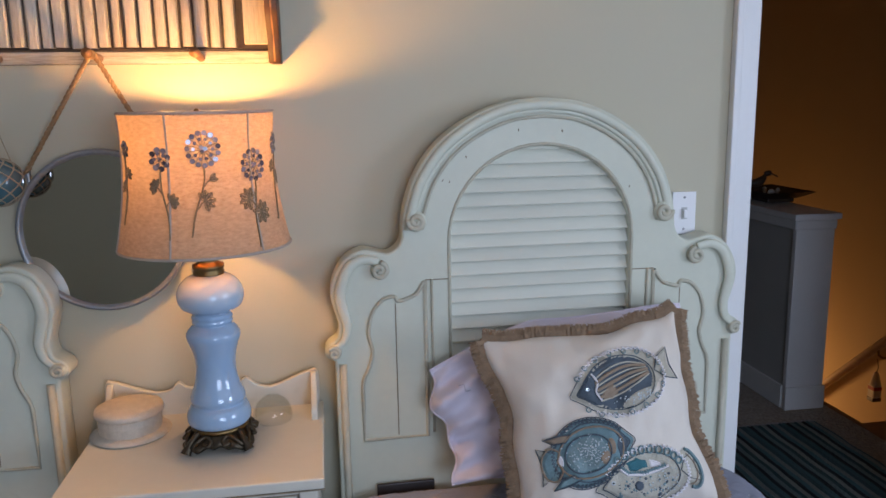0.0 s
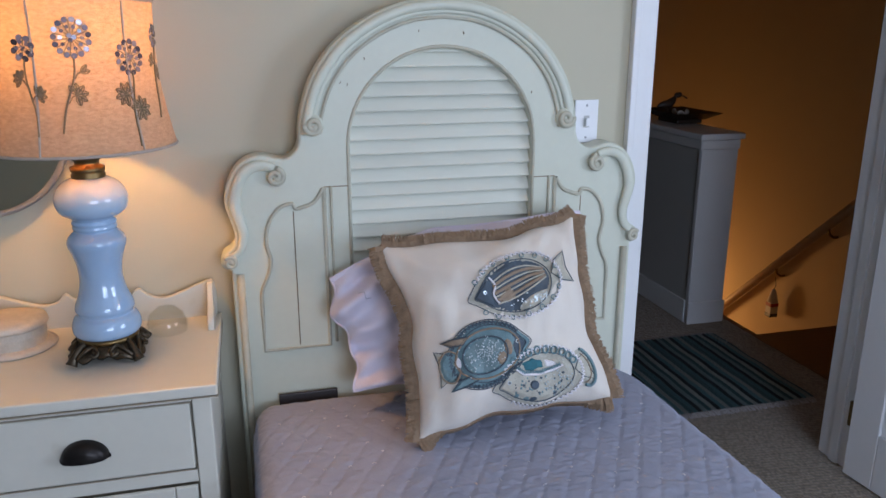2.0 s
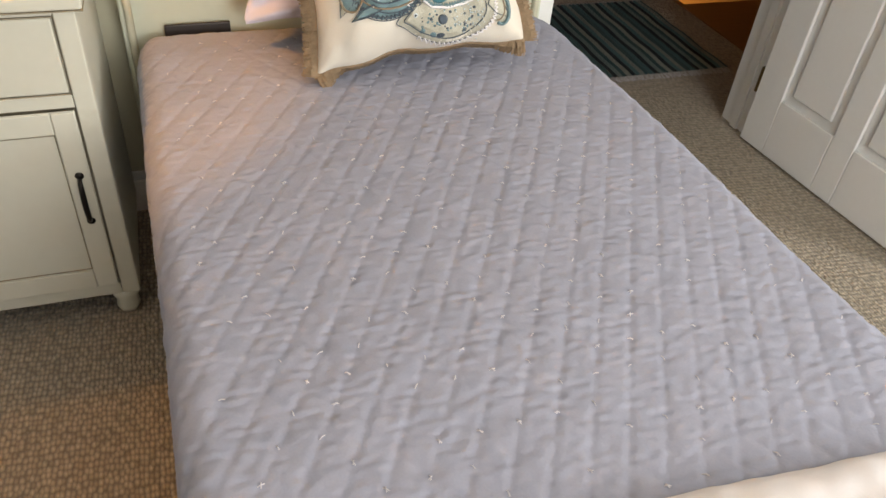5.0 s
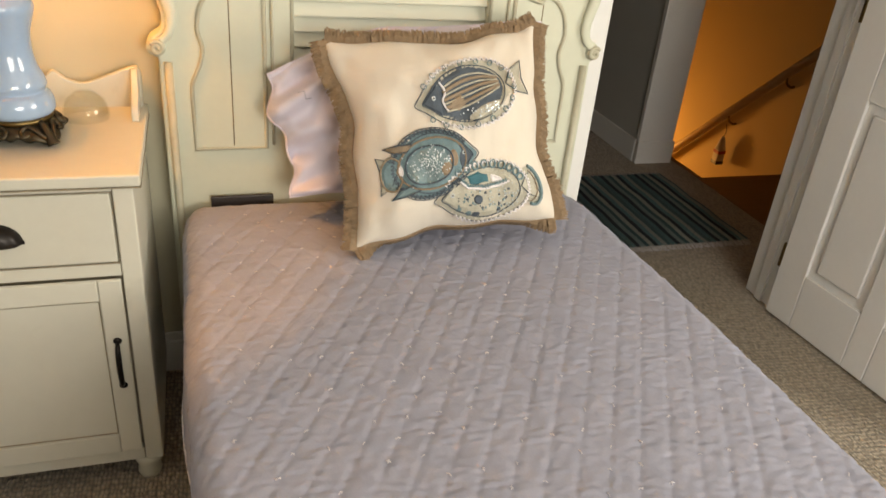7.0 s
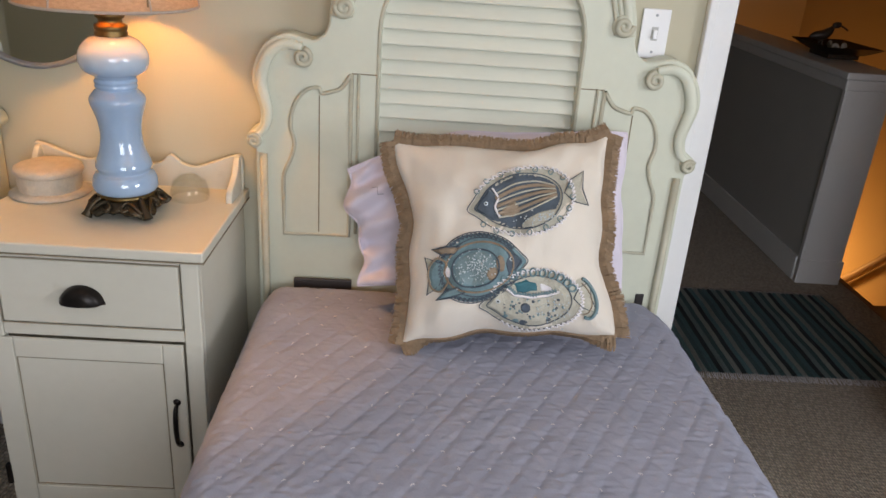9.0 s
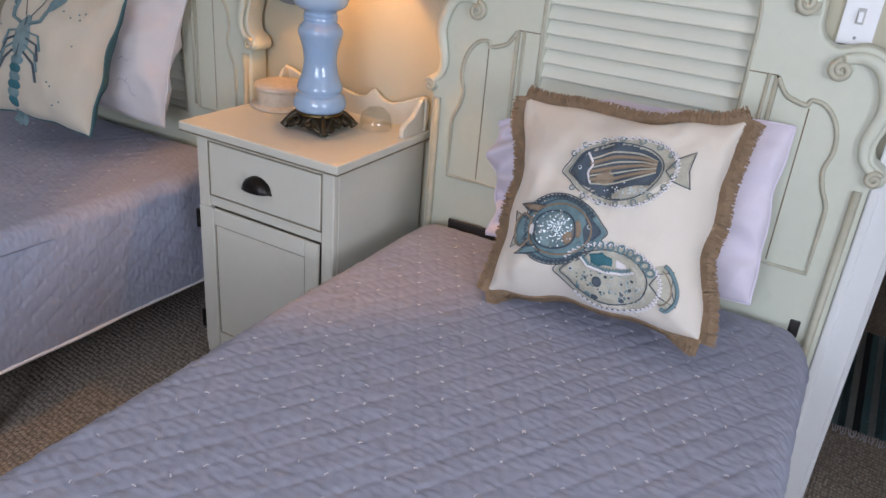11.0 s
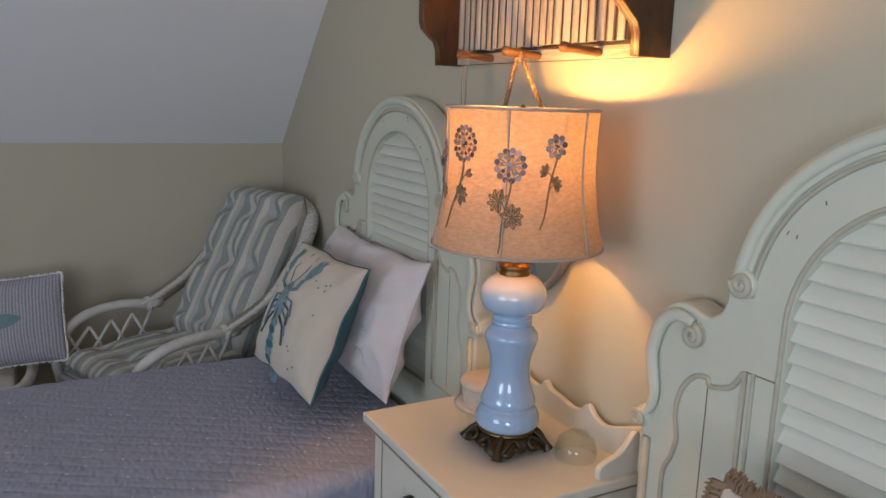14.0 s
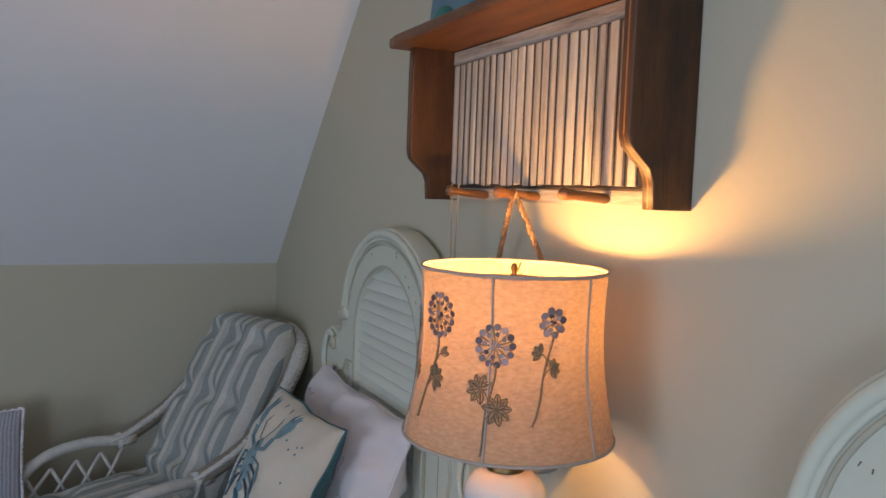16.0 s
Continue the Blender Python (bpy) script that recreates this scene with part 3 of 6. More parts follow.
        # wavy side panel: sunk field edge, plank seams
        wave = spline([(0.302, -0.001, 1.106), (0.325, -0.001, 1.072), (0.350, -0.001, 1.060), (0.372, -0.001, 1.056), (0.380, -0.001, 1.068), (0.410, -0.001, 1.060), (0.437, -0.001, 1.025), (0.447, -0.001, 0.975), (0.438, -0.001, 0.93), (0.447, -0.001, 0.89), (0.464, -0.001, 0.85), (0.466, -0.001, 0.80)], 5)
        field = [(s * p.x, p.y, p.z) for p in wave] + [(s * 0.466, -0.001, 0.692), (s * 0.302, -0.001, 0.692)]
        part("panel_moulding", tube(field, 0.0055, 6, closed=True), M_HBEDGE, hb, smooth=True)
        part("panel_moulding", tube([(s * 0.285, -0.001, 1.108), (s * 0.285, -0.001, 0.70)], 0.004, 6), M_HBEDGE, hb, smooth=True)
        for a, b in (((0.378, 1.05), (0.378, 0.70)), ((0.302, 1.106), (0.242, 1.106))):
            part("plank_seam", tube([(s * a[0], 0.001, a[1]), (s * b[0], 0.001, b[1])], 0.002, 5), M_GROOVE, hb)
    part("louvre_edge", tube([(x, 0.002, z) for x, z in hole], 0.005, 6), M_HBEDGE, hb, smooth=True)
    rng_ = random.Random(int(bed * -10) + 2)
    for k in range(6):
        a, q_ = rng_.uniform(0.4, 2.7), rng_.uniform(0.258, 0.295)
        cx, cz = q_ * math.cos(a), 1.21 + q_ * 0.97 * math.sin(a)
        part("chip", tube([(cx, -0.0005, cz), (cx + rng_.uniform(-0.004, 0.004), -0.0008, cz - 0.006)], rng_.uniform(0.0009, 0.0018), 5), M_GROOVE, hb, "chipped paint")
    z, pitch = 0.672, 0.0350
    while z < 1.45:
        half = w - 0.001 if z < 1.20 else w * math.sqrt(max(0.0, 1 - ((z - 0.022 - 1.20) / 0.237) ** 2)) + 0.004
        if half > 0.03:
            bm = bmesh.new()
            c = Matrix.Translation((0, 0.024, z)) @ Matrix.Rotation(radians(-28), 4, "X") @ Matrix.Diagonal((2 * half, 0.007, 0.043, 1))
            r = bmesh.ops.create_cube(bm, size=1, matrix=c)
            bmesh.ops.bevel(bm, geom=list({e for v in r["verts"] for e in v.link_edges}), offset=0.002, segments=1, affect="EDGES")
            part("slat", bm, M_SLAT, hb)
        z += pitch
    return hb


BED_Z, BED_LEN = 0.562, 1.88
QP, QS = 0.054, 0.593


def quilt_height(x, y):
    """Diamond-quilted relief with soft folds, in metres."""
    a, b = (x + y * QS) / QP, (x - y * QS) / QP
    da, db = abs(a - round(a)), abs(b - round(b))
    puff = 0.42 * min(1.0, 5.5 * da) ** 0.6 + 0.58 * min(1.0, 5.5 * db) ** 0.6
    fold = noise.noise(Vector((x * 2.1, y * 2.1, 3.0))) * 0.006 + noise.noise(Vector((x * 42, y * 125, 1.0))) * 0.0020 + noise.noise(Vector((x * 14, y * 30, 2.0))) * 0.0012
    return 0.0036 * puff + fold


def bed(cx, group_label, seed, yaw=0.0):
    """A mattress with black frame under a quilt that hangs down both sides and the foot."""
    fr = thing("bed_frame", pose(cx, 0, 0, 0, 0, yaw), "black metal bed frame under the mattress", "bed frame", "twin bed frames")
    for x in (-0.46, 0.43):
        part("side_rail", box(x, x + 0.03, -BED_LEN + 0.05, -0.095, 0.17, 0.21, 0.003), M_DARK, fr)
        for y in (-0.16, -1.0, -BED_LEN + 0.1):
            part("leg", box(x, x + 0.03, y, y + 0.03, 0.0, 0.168, 0.003), M_DARK, fr)
    part("head_bracket", box(-0.45, -0.30, -0.094, -0.0845, 0.53, 0.574, 0.003), M_DARK, fr)
    part("head_bracket", box(0.455, 0.478, -0.094, -0.0845, 0.53, 0.575, 0.003), M_DARK, fr)
    mt = thing("mattress", pose(cx, 0, 0, 0, 0, yaw), "mattress and box spring hidden under the quilt", "mattress", "twin mattresses")
    part("box_spring", box(-0.46, 0.46, -BED_LEN + 0.03, -0.11, 0.211, 0.36, 0.02), M_SHEET, mt)
    part("mattress_body", box(-0.462, 0.462, -BED_LEN + 0.028, -0.108, 0.361, BED_Z - 0.025, 0.04, 4), M_SHEET, mt)
    q = thing("quilt", pose(cx, 0, 0, 0, 0, yaw), group_label, "quilt", "twin quilts")
    bm = bmesh.new()
    wide, drop, r = 0.520, 0.30, 0.045
    # across: drop on both sides, rounded shoulders
    flat = wide - r
    arc = r * math.pi / 2
    total = 2 * (flat + arc + drop)
    nx, ny = 400, 420
    rows = []
    y0, y1 = -0.097, -BED_LEN
    for j in range(ny + 1):
        v = j / ny
        y = y0 + (y1 - y0) * v
        row = []
        lift_end = -0.03 * max(0, 1 - (y0 - y) / 0.04) ** 2 - 0.05 * max(0, 1 - (y - y1) / 0.05) ** 2
        for i in range(nx + 1):
            s = -total / 2 + total * i / nx
            sg = 1 if s > 0 else -1
            d = abs(s)
            corner = (0.055 if sg > 0 else 0.02) * max(0.0, 1 - (y0 - y) / 0.16) ** 2
            if d < flat:
                x, z, nrm = s, BED_Z, Vector((0, 0, 1))
            elif d < flat + arc:
                a = (d - flat) / r
                x, z, nrm = sg * (flat + r * math.sin(a)), BED_Z - r * (1 - math.cos(a)), Vector((sg * math.sin(a), 0, math.cos(a)))
            else:
                e = d - flat - arc
                wav = 0.012 * math.sin(y * 9 + sg * 1.3 + seed) * (e / drop) + 0.01 * noise.noise(Vector((y * 4, sg, seed)))
                x, z, nrm = sg * (wide + 0.012 * e / drop + wav), BED_Z - r - e + 0.008 * math.sin(y * 7 + seed), Vector((sg, 0, 0))
            x -= sg * corner * (1 if d > flat * 0.9 else d / (flat * 0.9))
            hgt = quilt_height(s, y)
            p = Vector((x, y, z + lift_end * (1 if d < flat + arc else 0))) + nrm * hgt
            row.append(bm.verts.new(p))
        rows.append(row)
    for a, b in zip(rows, rows[1:]):
        for i in range(nx):
            bm.faces.new((a[i], b[i], b[i + 1], a[i + 1]))
    part("cover", bm, M_QUILT, q, smooth=True)
    foot = bmesh.new()
    grid = []
    for j in range(30):
        z = BED_Z - 0.035 - 0.36 * j / 29
        grid.append([foot.verts.new((-wide + 2 * wide * i / 60, -BED_LEN - 0.006 + 0.5 * quilt_height(i * 0.0166, z), z)) for i in range(61)])
    for a, b in zip(grid, grid[1:]):
        for i in range(60):
            foot.faces.new((a[i], b[i], b[i + 1], a[i + 1]))
    part("foot_drop", foot, M_QUILT, q, smooth=True)
    for sg in (1, -1):
        hem = [(sg * (wide + 0.012 + 0.012 * math.sin(y * 9 + sg * 1.3 + seed) + 0.01 * noise.noise(Vector((y * 4, sg, seed))) + 0.002) - (sg * (0.055 if sg > 0 else 0.02) * max(0.0, 1 - (y0 - y) / 0.16) ** 2), y, BED_Z - r - drop + 0.008 * math.sin(y * 7 + seed)) for y in (y0 - 1.85 * k / 90 for k in range(91))]
        part("hem", tube(hem, 0.005, 6), M_SHEET, q, smooth=True)
    st = bmesh.new()
    rng = random.Random(seed)
    for i in range(-30, 31):
        for j in range(-30, 40):
            x, y = QP * (i + j) / 2, QP * (i - j) / 2 / QS
            if abs(x) < flat and y1 + 0.05 < y < y0 - 0.04 and rng.random() < (0.6 if seed == 1 else 0.2):
                z = BED_Z + 0.0022 + noise.noise(Vector((x * 2.1, y * 2.1, 3.0))) * 0.006
                for k in range(rng.choice((1, 2, 2))):
                    a, n_ = rng.uniform(0, math.pi), rng.uniform(0.0025, 0.005)
                    dx, dy = n_ * math.cos(a), n_ * math.sin(a)
                    tube([(x - dx, y - dy, z), (x, y, z + 0.002), (x + dx, y + dy, z)], 0.0008, 4, bm=st)
    tagged(part("stitching", st, M_STITCH, q, "small white hand stitches"), kind="stuff")
    return q


headboard(0.0)
headboard(-1.715)
bed(0.008, "lavender-grey diamond-quilted bedspread with white stitches on bed", 1, 1.1)
bed(-1.73, "blue-grey quilted bedspread spread smooth over twin bed", 2)

# folded throw over the foot of the near bed
bm = bmesh.new()
rows = []
for j in range(41):
    row = []
    for i in range(81):
        u, v = i / 80, j / 40
        x = -0.28 + 0.80 * u
        y = -1.53 - 0.34 * v + 0.012 * math.sin(5 * u)
        edge = min(1, v * 9) * min(1, (1 - v) * 9)
        z = BED_Z + 0.01 + 0.022 * math.sqrt(max(edge, 0)) + 0.006 * noise.noise(Vector((x * 25, y * 25, 5))) + 0.0012 * math.sin(70 * (x + 0.4 * math.sin(y * 30)))
        row.append(bm.verts.new((x, max(y, -BED_LEN + 0.01), z)))
    rows.append(row)
for a, b in zip(rows, rows[1:]):
    for i in range(80):
        bm.faces.new((a[i], b[i], b[i + 1], a[i + 1]))
tagged(new("throw_blanket", finish("throw_blanket", bm, M_SHEET, True)), "cream textured throw folded across the foot of the bed", "blanket")

# ---- pillows ----


def axes(c, right, up):
    """A pose with x along right, z as near up as can be, y away from the viewer."""
    x = Vector(right).normalized()
    z = (Vector(up) - x * Vector(up).dot(x)).normalized()
    y = z.cross(x)
    m = Matrix((x, y, z)).transposed().to_4x4()
    m.translation = c
    return m


class Pad:
    """A stuffed cushion in its own xz plane, front towards -y."""

    def __init__(self, w, h, t, seed=0, pinch=0.06, crease=0.006, ruffle=0.0, droop=0.0):
        self.ruffle, self.droop = ruffle, droop
        self.w, self.h, self.t, self.seed, self.pinch, self.crease = w, h, t, seed, pinch, crease

    def place(self, u, v, side=-1, lift=0.0):
        au, av = min(abs(u), 1.0), min(abs(v), 1.0)
        x = u * self.w / 2 * (1 - self.pinch * (1 - av ** 2))
        z = v * self.h / 2 * (1 - self.pinch * (1 - au ** 2))
        if self.ruffle:
            e = max(au, av) ** 6 * self.ruffle
            x += e * noise.noise(Vector((v * 2.3, u * 1.3, self.seed)))
            z += e * noise.noise(Vector((u * 2.3, v * 1.3, self.seed + 5)))
        if self.droop:
            k = max(0.0, -u - 0.15) / 0.85
            z -= self.droop * k ** 1.4 * (0.5 + 0.5 * v) ** 1.5
            x += 0.035 * k * noise.noise(Vector((v * 1.9, 0.3, self.seed + 2))) + 0.034 * k * max(0.0, 0.6 - v)
        f = ((1 - au ** 2.4) * (1 - av ** 2.4)) ** 0.5
        wr = noise.noise(Vector((u * 2.3, v * 2.3, self.seed + side))) * self.crease * 1.6 + noise.noise(Vector((u * 7, v * 5, self.seed + 7 + side))) * self.crease * 0.55
        ridge = self.crease * 0.9 * math.sin(9 * math.atan2(v, u) + self.seed) * max(0, math.hypot(u, v) - 0.55)
        if self.droop:
            k = max(0.0, -u - 0.1) / 0.9
            ridge += 0.020 * k * (math.sin(6.5 * u + 5.5 * v) + 0.7 * math.sin(13 * v - 9 * u + 1.0)) * (side < 0)
        return Vector((x, side * (self.t / 2 * f + lift + (wr + ridge) * min(1, 3 * f)), z))

    def mesh(self, n=44):
        bm = bmesh.new()
        ring = {}
        for side in (-1, 1):
            g = []
            for j in range(n + 1):
                r = []
                for i in range(n + 1):
                    u, v = math.sin((i / n - 0.5) * math.pi), math.sin((j / n - 0.5) * math.pi)
                    edge = i in (0, n) or j in (0, n)
                    if side == 1 and edge:
                        r.append(ring[(i, j)])
                    else:
                        vt = bm.verts.new(self.place(u, v, side))
                        if edge:
                            ring[(i, j)] = vt
                        r.append(vt)
                g.append(r)
            for j in range(n):
                for i in range(n):
                    f = (g[j][i], g[j][i + 1], g[j + 1][i + 1], g[j + 1][i])
                    bm.faces.new(f if side == -1 else f[::-1])
        return bm

    def half(self, side, n=44):
        bm = bmesh.new()
        g = [[bm.verts.new(self.place(math.sin((i / n - 0.5) * math.pi), math.sin((j / n - 0.5) * math.pi), side, 0.001)) for i in range(n + 1)] for j in range(n + 1)]
        for j in range(n):
            for i in range(n):
                f = (g[j][i], g[j][i + 1], g[j + 1][i + 1], g[j + 1][i])
                bm.faces.new(f if side == -1 else f[::-1])
        return bm

    def at(self, x, z, lift):
        return self.place(2 * x / self.w, 2 * z / self.h, -1, lift)

    def rim(self, k=60):
        out = []
        for a, b in (((-1, -1), (1, -1)), ((1, -1), (1, 1)), ((1, 1), (-1, 1)), ((-1, 1), (-1, -1))):
            for i in range(k):
                t = i / k
                out.append(self.place(a[0] + (b[0] - a[0]) * t, a[1] + (b[1] - a[1]) * t))
        return out

    def patch(self, outline, lift, rings=5):
        """Cloth cut to a star-shaped outline, laid on the front."""
        bm = bmesh.new()
        cx, cz = sum(p[0] for p in outline) / len(outline), sum(p[1] for p in outline) / len(outline)
        c = bm.verts.new(self.at(cx, cz, lift))
        prev = None
        for k in range(1, rings + 1):
            t = k / rings
            ring = [bm.verts.new(self.at(cx + (x - cx) * t, cz + (z - cz) * t, lift if k < rings else lift * 0.3)) for x, z in outline]
            m_ = len(ring)
            for i in range(m_):
                if prev is None:
                    bm.faces.new((c, ring[i], ring[(i + 1) % m_]))
                else:
                    bm.faces.new((prev[i], ring[i], ring[(i + 1) % m_], prev[(i + 1) % m_]))
            prev = ring
        bmesh.ops.recalc_face_normals(bm, faces=bm.faces)
        return bm

    def cord(self, pts, r, lift, bm=None, closed=False):
        return tube([self.at(x, z, lift) for x, z in pts], r, 5, closed=closed, bm=bm)


def oval(cx, cz, a, b, rot=0, n=28, wave=0.0, waves=0, power=1.0):
    out = []
    for i in range(n):
        t = 2 * math.pi * i / n
        k = 1 + wave * math.sin(waves * t)
        x, z = a * k * math.copysign(abs(math.cos(t)) ** power, math.cos(t)), b * k * math.copysign(abs(math.sin(t)) ** power, math.sin(t))
        out.append((cx + x * math.cos(rot) - z * math.sin(rot), cz + x * math.sin(rot) + z * math.cos(rot)))
    return out


def turned(pts, cx, cz, rot, sx=1):
    return [(cx + sx * x * math.cos(rot) - z * math.sin(rot), cz + sx * x * math.sin(rot) + z * math.cos(rot)) for x, z in pts]


def loops(path, size, step):
    """A looped cord that follows a path."""
    p = [Vector((x, z, 0)) for x, z in path]
    out = []
    for i in range(len(p) - 1):
        d = p[i + 1] - p[i]
        n_ = Vector((-d.y, d.x, 0)).normalized()
        c = max(1, int(d.length / step))
        for k in range(c):
            b = p[i] + d * (k / c)
            out += [(b.x, b.y), (b.x + n_.x * size, b.y + n_.y * size)]
    return [(v.x, v.y) for v in spline([(x, z, 0) for x, z in out], 3)]


def fringe(pad, length, seed, thing_):
    bm = bmesh.new()
    rng = random.Random(seed)
    rim = pad.rim(110)
    for k, p in enumerate(rim):
        q = rim[(k + 1) % len(rim)]
        d = (q - p).normalized()
        out = Vector((d.z, 0, -d.x))
        if out.dot(p) < 0:
            out = -out
        for s in range(9):
            b = p.lerp(q, rng.random())
            l_ = length * rng.uniform(0.75, 1.1)
            tuck = min(1.0, max(0.0, 0.46 - abs(b.x) / pad.w) * 9) if out.z < -0.8 else 0.0
            e = b + out * l_ * (1 - 0.75 * tuck) + Vector((0, 0.03 * tuck, 0)) + d * rng.uniform(-0.004, 0.004) + Vector((0, rng.uniform(-0.010, 0.006), -0.004))
            mid = b.lerp(e, 0.5) + Vector((0, -0.004, 0))
            wd = d * 0.0017
            off = Vector((0, rng.uniform(-0.006, 0.006), 0))
            v = [bm.verts.new(x) for x in (b - wd + off - out * 0.006, b + wd + off - out * 0.006, mid + wd + off, mid - wd + off, e + wd * 0.6, e - wd * 0.6)]
            bm.faces.new((v[0], v[1], v[2], v[3]))
            bm.faces.new((v[3], v[2], v[4], v[5]))
    tagged(part("fringe", bm, M_FRINGE, thing_, "brown thread fringe"), kind="stuff")
    part("braid", tube(rim, 0.0055, 6, closed=True), M_FRINGE, thing_, "brown braid round the seam", smooth=True)


# fish cushion on the near bed
fp = Pad(0.480, 0.450, 0.215, 3, 0.105, 0.012, 0.018)
fc = thing("fish_cushion", axes((0.070, -0.332, 0.806), (0.527, 0.0, 0.047), (-0.052, 0.187, 0.408)), "white square cushion with three embroidered fish and brown fringe", "cushion")
part("cover", fp.mesh(), M_LINEN, fc, smooth=True)
fringe(fp, 0.030, 5, fc)


def fish_body(pad, th, name, cx, cz, L, H, rot, sx, base, second, fin, pattern, seed):
    rng = random.Random(seed)
    prof = [(-1.0, 0.0), (-0.86, 0.26), (-0.6, 0.66), (-0.2, 0.94), (0.2, 1.0), (0.6, 0.80), (0.86, 0.42), (0.93, 0.0), (0.84, -0.42), (0.6, -0.80), (0.2, -1.0), (-0.2, -0.92), (-0.6, -0.62), (-0.86, -0.22)]
    body = [(v.x, v.y) for v in spline([(x * L, z * H, 0) for x, z in prof], 4, True)]
    tr = lambda pts: turned(pts, cx, cz, rot, sx)
    halo = [(x * 1.13 + 0.10 * L * (x > 0), z * 1.16) for x, z in body]
    f = part("fish", pad.patch(tr(halo), 0.0016), fin, th, name)
    part("body", pad.patch(tr(body), 0.0032), base, f)
    part("tail_fan", pad.patch(tr([(0.98 * L, 0.0), (1.16 * L, 0.42 * H), (1.46 * L, 0.62 * H), (1.36 * L, 0.0), (1.48 * L, -0.60 * H), (1.16 * L, -0.38 * H)]), 0.0024), second, f)
    part("tail_edge", pad.cord(tr([(0.98 * L, 0.0), (1.16 * L, 0.42 * H), (1.46 * L, 0.62 * H), (1.40 * L, 0.0), (1.48 * L, -0.60 * H), (1.16 * L, -0.38 * H)]), 0.0013, 0.004, closed=True), M_NAVY, f)
    part("looped_outline", pad.cord(loops(tr(halo[6:-6]), 0.008, 0.0075), 0.0016, 0.004), M_SHEET if pattern != "round" else M_NAVY, f)
    part("halo_edge", pad.cord(tr([(x * 1.03, z * 1.03) for x, z in halo]), 0.0011, 0.003, closed=True), M_NAVY, f)
    if pattern == "spots":
        for k in range(9):
            t = 0.35 + 0.22 * k
            part("scallop", pad.cord(tr(oval(L * 1.06 * math.cos(t), H * 1.16 * math.sin(t), 0.009, 0.007, t)), 0.0022, 0.004, closed=True), M_TEAL, f)
    part("outline", pad.cord(tr(body), 0.0012, 0.004, closed=True), M_NAVY, f)
    part("head", pad.patch(tr([(-1.0 * L, 0.0), (-0.84 * L, 0.27 * H), (-0.62 * L, 0.60 * H), (-0.56 * L, 0.0), (-0.62 * L, -0.56 * H), (-0.84 * L, -0.23 * H)]), 0.0042), M_NAVY if pattern != "spots" else M_PALE, f)
    part("eye", pad.patch(tr(oval(-0.74 * L, 0.12 * H, 0.0075, 0.0075, n=14)), 0.0055, 2), M_BEAD, f)
    part("pupil", pad.patch(tr(oval(-0.74 * L, 0.12 * H, 0.004, 0.004, n=12)), 0.0066, 2), M_IRON, f)
    if pattern == "bands":
        for k in range(7):
            zz = 0.78 - 0.22 * k
            ln = pad.cord([(v.x, v.y) for v in spline([(*q, 0) for q in tr([(-0.52 * L, zz * H * 0.62 - 0.10 * H), (-0.05 * L, zz * H * 0.80 + 0.02 * H), (0.42 * L, zz * H * 0.66 + 0.12 * H), (0.80 * L, zz * H * 0.30 + 0.10 * H)])], 5)], 0.0042 if k % 2 else 0.0020, 0.0040)
            part("stripe", ln, M_TAN if k % 2 else M_PALE, f)
        part("gill", pad.cord([(v.x, v.y) for v in spline([(*q, 0) for q in tr([(-0.55 * L, 0.62 * H), (-0.46 * L, 0.25 * H), (-0.56 * L, -0.05 * H), (-0.50 * L, -0.42 * H)])], 5)], 0.0024, 0.0054), M_SHEET, f)
        part("fin", pad.patch(tr([(-0.44 * L, -0.10 * H), (-0.08 * L, 0.08 * H), (-0.02 * L, -0.36 * H), (-0.20 * L, -0.52 * H), (-0.46 * L, -0.46 * H)]), 0.0062, 3), M_TAN, f)
        part("belly", pad.patch(tr(oval(0.34 * L, -0.70 * H, 0.44 * L, 0.20 * H, 0.22)), 0.0050, 3), M_PALE, f)
        for k in range(16):
            t = -2.6 + 5.2 * k / 15
            part("fin_scallop", pad.cord(tr(oval(0.06 * L + 1.10 * L * math.cos(t), 1.14 * H * math.sin(t), 0.006, 0.0055, t)), 0.0011, 0.0045, closed=True), M_TEAL, f)
    if pattern == "round":
        flank = oval(0.20 * L, -0.02 * H, 0.60 * L, 0.64 * H, power=0.9)
        part("flank", pad.patch(tr(flank), 0.0046, 4), M_FLANK, f)
        part("flank_edge", pad.cord(tr(flank), 0.0018, 0.0056, closed=True), M_NAVY, f)
        part("back_stripe", pad.cord(tr(oval(0.10 * L, 0.0, 0.88 * L, 0.86 * H)), 0.0022, 0.0046, closed=True), M_TAN, f)
        part("fin", pad.patch(tr(oval(-0.20 * L, -0.28 * H, 0.17 * L, 0.26 * H, 0.3)), 0.0062, 3), M_TAN, f)
        for s in (1, -1):
            horn = [(0.52 * L, s * 0.78 * H), (0.86 * L, s * 0.86 * H), (1.26 * L, s * 0.84 * H), (1.02 * L, s * 0.60 * H), (0.70 * L, s * 0.56 * H)]
            part("pointed_fin", pad.patch(tr(horn), 0.0056, 3), M_TAN if s > 0 else M_TEAL, f)
            part("fin_edge", pad.cord(tr(horn), 0.0015, 0.0064, closed=True), M_NAVY, f)
        fan = [(v.x, v.y) for v in spline([(0.92 * L, 0.30 * H, 0), (1.14 * L, 0.52 * H, 0), (1.36 * L, 0.30 * H, 0), (1.42 * L, -0.05 * H, 0), (1.34 * L, -0.42 * H, 0), (1.12 * L, -0.58 * H, 0), (0.92 * L, -0.30 * H, 0), (1.0 * L, 0.0, 0)], 4, True)]
        part("tail_patch", pad.patch(tr(fan), 0.0050, 3), M_TEAL, f)
